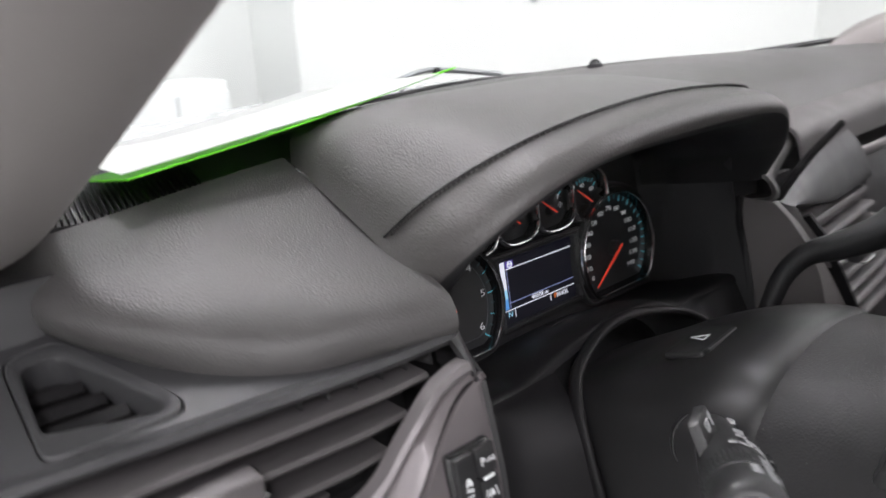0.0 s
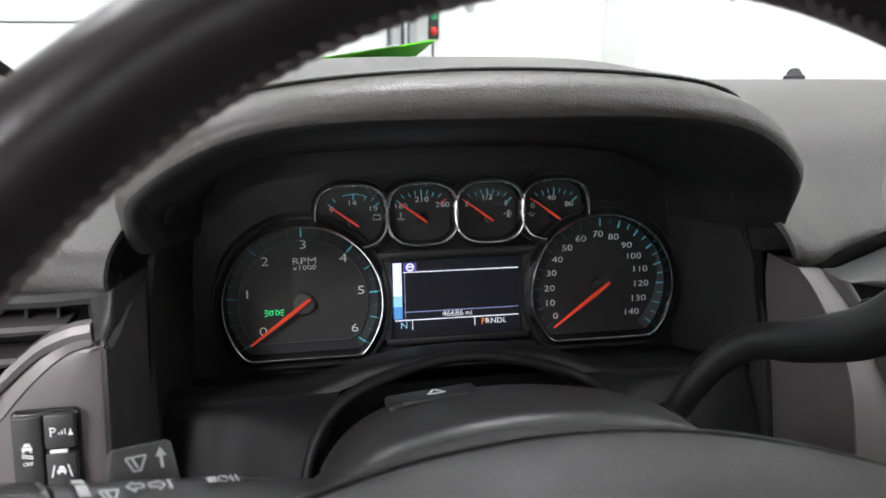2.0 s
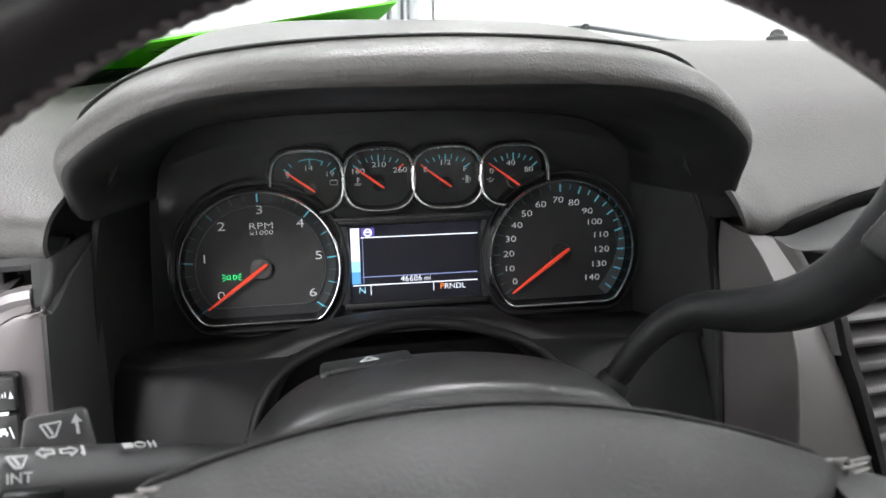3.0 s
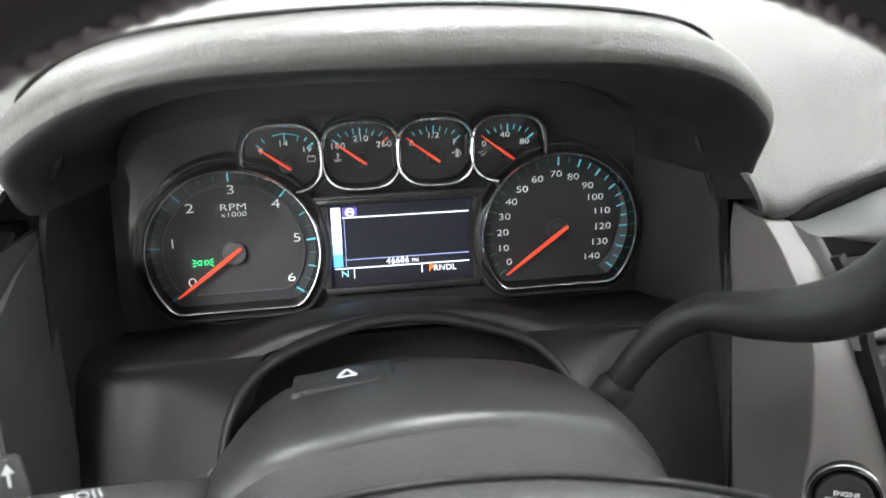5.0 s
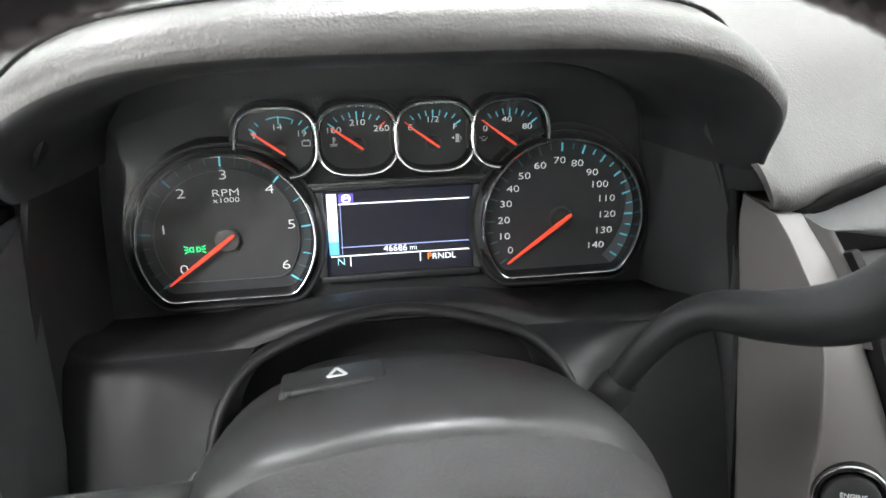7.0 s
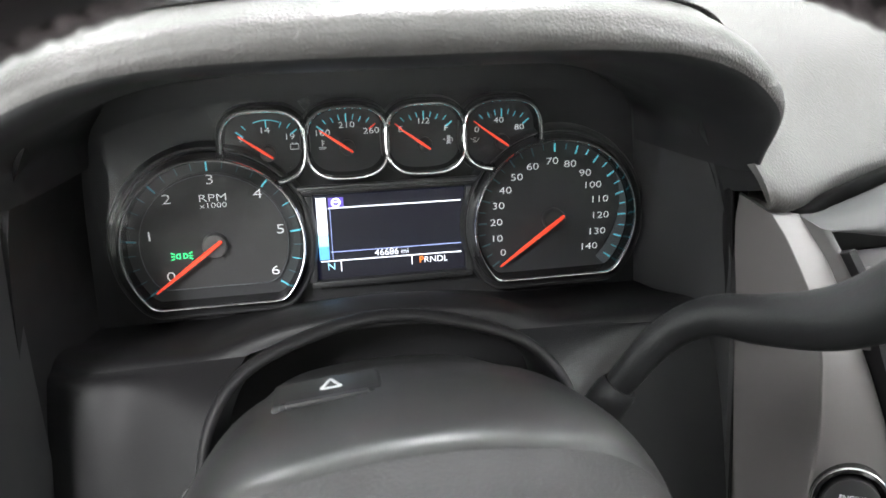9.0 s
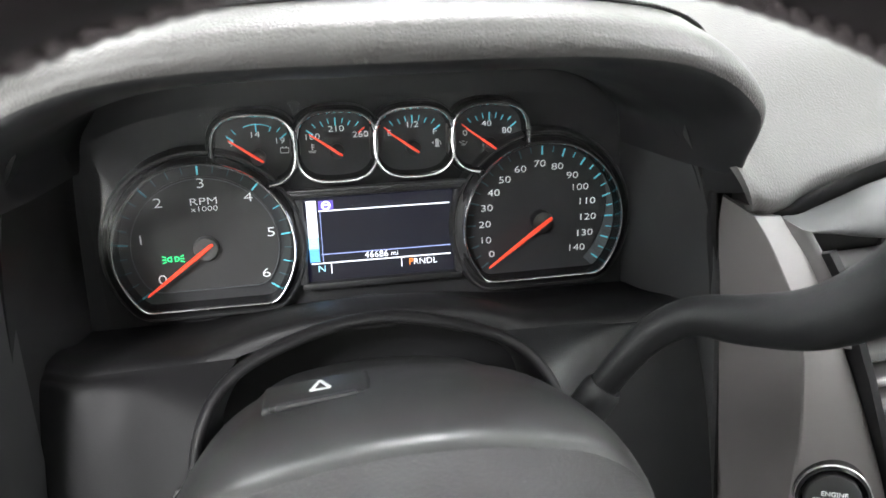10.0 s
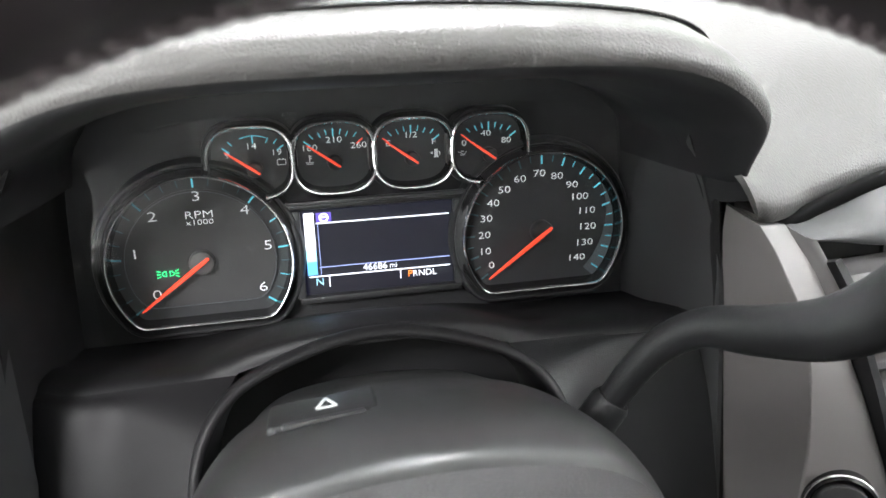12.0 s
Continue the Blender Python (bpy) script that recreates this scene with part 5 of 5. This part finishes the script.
def cover_loop(grow=1.0, drop=0.0):
    """The airbag cover's outline: a shallow arched top with tight corners and sides that draw in below."""
    top = [(x, .0685 - .0115 * ((x + .012) / .075) ** 2) for x in (-.091 + .1815 * k / 22 for k in range(23))]
    (xl, zl), (xr, zr) = top[0], top[-1]
    side_r = [(xr + .0028, zr - .002), (xr + .0032, zr - .006), (.089, .030), (.084, 0), (.076, -.03), (.062, -.055)]
    side_l = [(-.062, -.055), (-.076, -.03), (-.0855, 0), (-.0905, .030), (xl - .0032, zl - .006), (xl - .0028, zl - .002)]
    base = [(.040, -.066), (0, -.070), (-.040, -.066)]
    return [(x * grow, z * grow - drop) for x, z in top + side_r + base + side_l]


AB = []
for s, y in ((1.0, .066), (1.0, .061), (.992, .0575), (.972, .054), (.92, .049), (.85, .043), (.74, .036), (.60, .029), (.42, .022), (.18, .018), (.01, .0175)):
    AB.append([(x, y, z) for x, z in cover_loop(s)])
bag = part("airbag_cover", on_wheel(skin(AB, closed=True, caps=True)), AIRBAG, wheel, "smooth dark grey airbag cover")
part("cover_gap", on_wheel(tube_loop(cover_loop(1.013), 0, 0, .0658, .0013)), BLACK3, wheel)
part("hub_back", on_wheel(skin([[(x, y, z) for x, z in cover_loop(g, d)] for g, y, d in ((.99, .064, 0), (.97, .070, .003), (.93, .082, .010), (.87, .105, .024), (.83, .115, .032))], closed=True)), BLACK, wheel)
for sgn in (-1, 1):
    rows = []
    for k in range(13):
        s = k / 12
        x = sgn * (.088 + .099 * s)
        h = .034 - .010 * math.sin(math.pi * s) - .004 * s
        y = .044 - .004 * s * s
        top, back = (.0575 if sgn < 0 else .0480) - .040 * s, .019 * (1 - s) ** 1.5 + .004
        rows.append([(x, y - .008 + .006 * (1 - s), top - .016), (x, y - .013, .006), (x, y - .010, -h * .7 - .008), (x, y + .004, -h - .008), (x, y + .016, -h * .6 - .008), (x, y + back + .004, top * .6), (x, y + back - .001, top)])
    cols = [spline(r + [r[0]], 29)[:-1] for r in rows]
    sp = part("spoke", on_wheel(skin(cols, closed=True, caps=True)), DARK, wheel, "dark grey spoke")
    part("spoke_key", on_wheel(block((.034, .006, .036), (sgn * .138, .030, -.008), .003, pose(0, 0, 0, 0, 0, sgn * 3))), BLACK, sp)
    fz = []
    random.seed(5)
    for k in range(70 if sgn < 0 else 12):
        s = random.random()
        x = sgn * (.092 + (.035 if sgn < 0 else .007) * s)
        q = (abs(x) - .088) / .099
        p = Vector((x, .043 - .004 * q * q + .019 * (1 - q) ** 1.5 + random.uniform(-.004, .001), .0572 - (.001 if sgn < 0 else .010) - .040 * q + random.uniform(-.0026, .0006)))
        fz.append(sweep([p, p + Vector((random.uniform(-.003, .003), random.uniform(-.003, .001), random.uniform(.0002, .0015))), p + Vector((random.uniform(-.005, .005), random.uniform(-.003, .001), random.uniform(0, .0015)))], ring(4, .00042)))
    tagged(part("frayed_edge", on_wheel(join(*fz)), FRAY, sp, "pale frayed worn edge"), kind="stuff")

# ---- the centre stack on the passenger's side of the column ----
stack = thing("centre_stack_trim", "warm grey trim panel beside the centre vents", "trim panel", (0.2, -0.13, -0.15))
STK = []
for (gx, gy, gz), (cx, cy, cz), (ex, ey, ez) in (
    ((.1650, -.0855, .0312), (.1690, -.1080, .0264), (.1860, -.1040, .0242)),
    ((.1658, -.0830, .0180), (.1730, -.1148, .0165), (.1897, -.1095, .0155)),
    ((.1668, -.0830, .0040), (.1772, -.1218, .0030), (.1957, -.1165, .0030)),
    ((.1682, -.0830, -.0120), (.1815, -.1282, -.0120), (.2010, -.1228, -.0125)),
    ((.1700, -.0840, -.0340), (.1843, -.1345, -.0340), (.2080, -.1312, -.0350)),
    ((.1710, -.0850, -.0520), (.1852, -.1370, -.0520), (.2140, -.1360, -.0520)),
    ((.1725, -.0870, -.0800), (.1860, -.1392, -.0800), (.2215, -.1440, -.0800)),
    ((.1745, -.0880, -.1100), (.1855, -.1385, -.1100), (.2290, -.1510, -.1100)),
    ((.1765, -.0920, -.1700), (.1870, -.1380, -.1700), (.2470, -.1550, -.1700)),
    ((.1785, -.0960, -.2300), (.1890, -.1390, -.2300), (.2620, -.1580, -.2300)),
):
    g, c, e = Vector((gx, gy, gz)), Vector((cx, cy, cz)), Vector((ex, ey, ez))
    STK.append([g, g.lerp(c, .45), c.lerp(g, .09), c + Vector((.0002, .0004, 0)), c.lerp(e, .10), c.lerp(e, .55) + Vector((0, -.0006, 0)), e.lerp(c, .05), e + Vector((.001, .003, 0))])
part("panel_face", shell(STK, 50, 50, (.003, .004, 0)), GREY, stack)
gap = spline([(.1620, -.080, .034), (.1640, -.080, .010), (.1675, -.081, -.02), (.1695, -.083, -.06), (.1725, -.086, -.11), (.1745, -.09, -.17), (.1765, -.094, -.23)], 30)
part("panel_gap", sweep(gap, ring(8, .0034, .0026)), BLACK3, stack)
button = thing("start_button", "round black engine start button in a chrome bezel", "push button", (.203, -.151, -.109))
BM = Matrix.Translation((.2010, -.1475, -.108)) @ pose(0, 0, 0, -6, 0, -26)


def on_button(bm):
    bm.transform(BM)
    return bm


lathe = lambda rows: skin([[(r * math.cos(a * math.pi / 24), y, r * math.sin(a * math.pi / 24)) for a in range(48)] for r, y in rows], closed=True, caps=True)
part("bezel", on_button(lathe([(.0176, .010), (.0178, -.002), (.0172, -.0042), (.0158, -.0046), (.0143, -.0030), (.0138, .002)])), PIANO, button, "gloss black bezel")
part("bezel_edge", on_button(tube_loop(ring(48, .0175), 0, 0, -.0030, .0006)), CHROME, button)
cap = part("cap", on_button(lathe([(.0130, .004), (.0132, -.0038), (.0125, -.0050), (.0105, -.0054)])), BLACK, button)
part("legend", on_button(letters("ENGINE", .0025, (0, -.0056, .0032))), WHITE, cap, smooth=False)
part("legend", on_button(letters("START/STOP", .0025, (0, -.0056, -.0006))), WHITE, cap, smooth=False)
part("lamp", on_button(block((.0052, .0006, .0014), (-.002, -.0056, -.0072), .0003)), LITORANGE, cap, "lit orange lamp", smooth=False)
mid = thing("air_vent", "black slatted centre air vent in a grey surround", "air vent", (.30, -.12, -.05), "air vents")
part("duct", block((.22, .004, .15), (.318, -.082, -.052), .001), BLACK3, mid)
RAIL = [(.1975, -.1105, .0166), (.2028, -.1145, .0055), (.2072, -.1195, -.006), (.2105, -.1262, -.019), (.2130, -.1315, -.037), (.2178, -.1362, -.055), (.2250, -.1425, -.085), (.2330, -.1480, -.118)]
EDGE = [(.1862, -.1035, .0240), (.1905, -.1090, .0145), (.1967, -.1162, .0010), (.2040, -.1242, -.0180), (.2088, -.1310, -.0370), (.2148, -.1360, -.055), (.2228, -.1440, -.085), (.2305, -.1495, -.118)]
part("side_surround", loft([[Vector(e) + Vector((0, .002, 0)), Vector(e).lerp(Vector(r), .5), Vector(r), Vector(r) + Vector((.0012, .010, -.001))] for e, r in zip(EDGE[:5], RAIL[:5])], 24, 12, .0015), SLAT, mid, "grey vent surround")
part("left_rail", sweep(spline([Vector(p) + Vector((.0006, .004, 0)) for p in RAIL[1:]], 24), [(.012, .002), (-.002, .0022), (-.003, 0), (-.002, -.0022), (.012, -.002)], up=(1, 0, 0)), BLACK3, mid)
UPPER = [[(.1862, -.1035, .0238), (.1920, -.1080, .0200), (.1975, -.1105, .0166), (.1985, -.098, .0155)], [(.205, -.1015, .0265), (.207, -.1075, .021), (.2100, -.1100, .0152), (.2105, -.098, .0140)], [(.221, -.100, .0310), (.222, -.1070, .023), (.2230, -.1100, .0132), (.2232, -.098, .0120)], [(.2417, -.098, .0368), (.242, -.1055, .026), (.2420, -.1095, .0108), (.2420, -.098, .0095)], [(.30, -.090, .046), (.30, -.099, .030), (.30, -.1060, .0040), (.30, -.095, .003)], [(.42, -.070, .052), (.42, -.083, .034), (.42, -.092, .004), (.42, -.08, .003)]]
part("top_surround", loft(UPPER, 30, 18, .002), CHARCOAL, mid, "grey upper surround")
# No seal here: this strip stands in for the dark, shaded gap.
part("surround_gap", sweep(spline([(.1830, -.0990, .0240), (.1925, -.1000, .0240), (.2037, -.0995, .0292), (.2212, -.0985, .0350), (.2420, -.0970, .0412), (.30, -.088, .050), (.42, -.064, .058)], 30), ring(10, .0036, .0040)), GAP_SHADE, mid, "black strip painted as the shade in the gap under the pad")
edge_line = spline(RAIL, 60)
for k in range(8):
    z = -.0095 - .0131 * k
    q = min(edge_line, key=lambda p: abs(p.z - z))
    tall = 1.6 if k == 0 else 1.0
    rows = []
    for j in range(12):
        x = q.x + .003 + (.40 - q.x) * (j / 11) ** 1.6
        y = q.y + .0085 + .10 * (x - q.x)
        r = tall * (1 - .75 * max(0.0, 1 - (x - q.x - .003) / .004)) if j else tall * .30
        rows.append([(x, y + .020, z + .0046 * r), (x, y + .0016, z + .0036 * r), (x, y - .0004, z + .0020 * r), (x, y - .0010, z - .0004), (x, y + .0008, z - .0026 * r), (x, y + .020, z - .0004 * r)])
    part("slat", skin(rows, closed=True, caps=True), SLAT, mid)
t2 = part("slider", block((.034, .012, .019), (.252, -.141, -.0300), .004, pose(0, 0, 0, 8, 0, 3), 3), CHARCOAL, mid, "grey dimpled slider")
part("slider_edge", sweep(spline([(.2365, -.1455, -.0375), (.245, -.1475, -.0405), (.268, -.1465, -.0400)], 12), ring(8, .0011)), CHROME, t2)
part("bottom_rail", sweep(spline([(.232, -.143, -.121), (.28, -.142, -.122), (.40, -.138, -.123)], 12), ring(10, .004, .0026)), CHROME, mid, "bright lower edge")
part("lower_fascia", block((.17, .01, .08), (.318, -.128, -.170), .003), BLACK, mid)
pod = thing("passenger_air_vent", "silver-topped air vent and storage lid on the passenger side", "air vent", (.45, -.04, 0), "air vents")
part("lid", loft([[(.35, -.02, .075), (.35, -.048, .060), (.35, -.055, .030)], [(.43, -.015, .078), (.43, -.045, .063), (.43, -.052, .034)], [(.70, -.01, .080), (.70, -.04, .065), (.70, -.047, .036)], [(.95, -.005, .080), (.95, -.035, .065), (.95, -.042, .036)]], 24, 10, .004), DARK2, pod)
part("silver_strip", sweep(spline([(.255, -.100, .010), (.275, -.098, .026), (.31, -.090, .030), (.38, -.080, .026), (.50, -.07, .022), (.95, -.06, .020)], 40), ring(10, .006, .004), up=(0, 1, 0)), SATIN, pod, "satin silver strip")
part("lower_dash", loft([[(.26, -.085, .012), (.26, -.09, -.05), (.26, -.08, -.25)], [(.45, -.070, .026), (.45, -.09, -.05), (.45, -.08, -.25)], [(.98, -.055, .03), (.98, -.075, -.05), (.98, -.07, -.25)]], 12, 12, .004), DARK, pod)

# ---- on the dashboard and outside the glass ----
sheet = thing("green_card", "lime green card with marker writing lying under white paper", "card", (-.12, .14, .13))
CARD = [[(-.2690, .062, .1272), (-.270, .110, .1270), (-.272, .155, .1275)], [(-.1865, .056, .1380), (-.183, .130, .1340), (-.18, .195, .1300)], [(-.1000, .055, .1508), (-.09, .140, .1460), (-.08, .215, .1430)], [(.0000, .060, .1670), (-.008, .115, .1610), (-.022, .165, .1545)]]
part("card", loft(CARD, 24, 12, .0012), GREEN, sheet)
random.seed(9)
marks = []
for k in range(14):
    s = .35 + .55 * random.random()
    c = [spline([Vector(r[j]) for r in CARD], 41) for j in range(3)]
    i = int(s * 40)
    p = c[0][i].lerp(c[1][i], random.uniform(.1, .7)) + Vector((0, 0, -.0022))
    q = c[0][min(40, i + 2)].lerp(c[1][min(40, i + 2)], random.uniform(.1, .7)) + Vector((0, 0, -.0022))
    marks.append(sweep([p, p.lerp(q, .5), q], ring(5, .0008, .0004)))
tagged(part("marker_strokes", join(*marks), INK, sheet, "black marker strokes"), kind="stuff")
paper = thing("white_paper", "crumpled sheet of white paper on the green card", "paper", (-.15, .15, .14))
for dz, dx, tw in ((.0022, 0, 0),):
    sec = []
    for r in CARD[:3] + [[(-.024, .060, .1632), (-.03, .13, .1600), (-.04, .20, .1580)]]:
        sec.append([(x - .012 * (j == 2) + dx * .3, y + (-.003 if j == 0 and x > -.25 else .006 if j == 0 else .0) + .010 * (j == 2) + .002 * math.sin(60 * x + tw), z + dz + (.008 * j if x < -.05 else .003 * j) + .0018 * math.sin(90 * x + 3 * j + tw)) for j, (x, y, z) in enumerate(r)])
    part("sheet", loft(sec, 40, 14, .0005), SHEET, paper)
wiper = thing("windscreen_wiper", "grey wiper arm and blade resting at the foot of the windscreen", "wiper", (.25, .34, .15))
part("arm", sweep(spline([(.15, .365, .160), (.20, .362, .173), (.235, .360, .177), (.28, .358, .172), (.36, .356, .160)], 24), ring(10, .008, .004), scale=[(.5 + .5 * math.sin(math.pi * min(1, .15 + k / 24)), .9) for k in range(24)]), STEEL, wiper)
part("pivot", skin([[(.240 + r * math.cos(a * math.pi / 10), .352 + d, .175 + r * math.sin(a * math.pi / 10)) for a in range(20)] for r, d in ((.004, .004), (.004, -.003), (.003, -.004))], closed=True, caps=True), MATT, wiper)
part("blade", sweep(spline([(.10, .350, .148), (.25, .352, .155), (.40, .352, .153), (.52, .345, .146)], 30), ring(8, .004, .0035)), MATT, wiper)
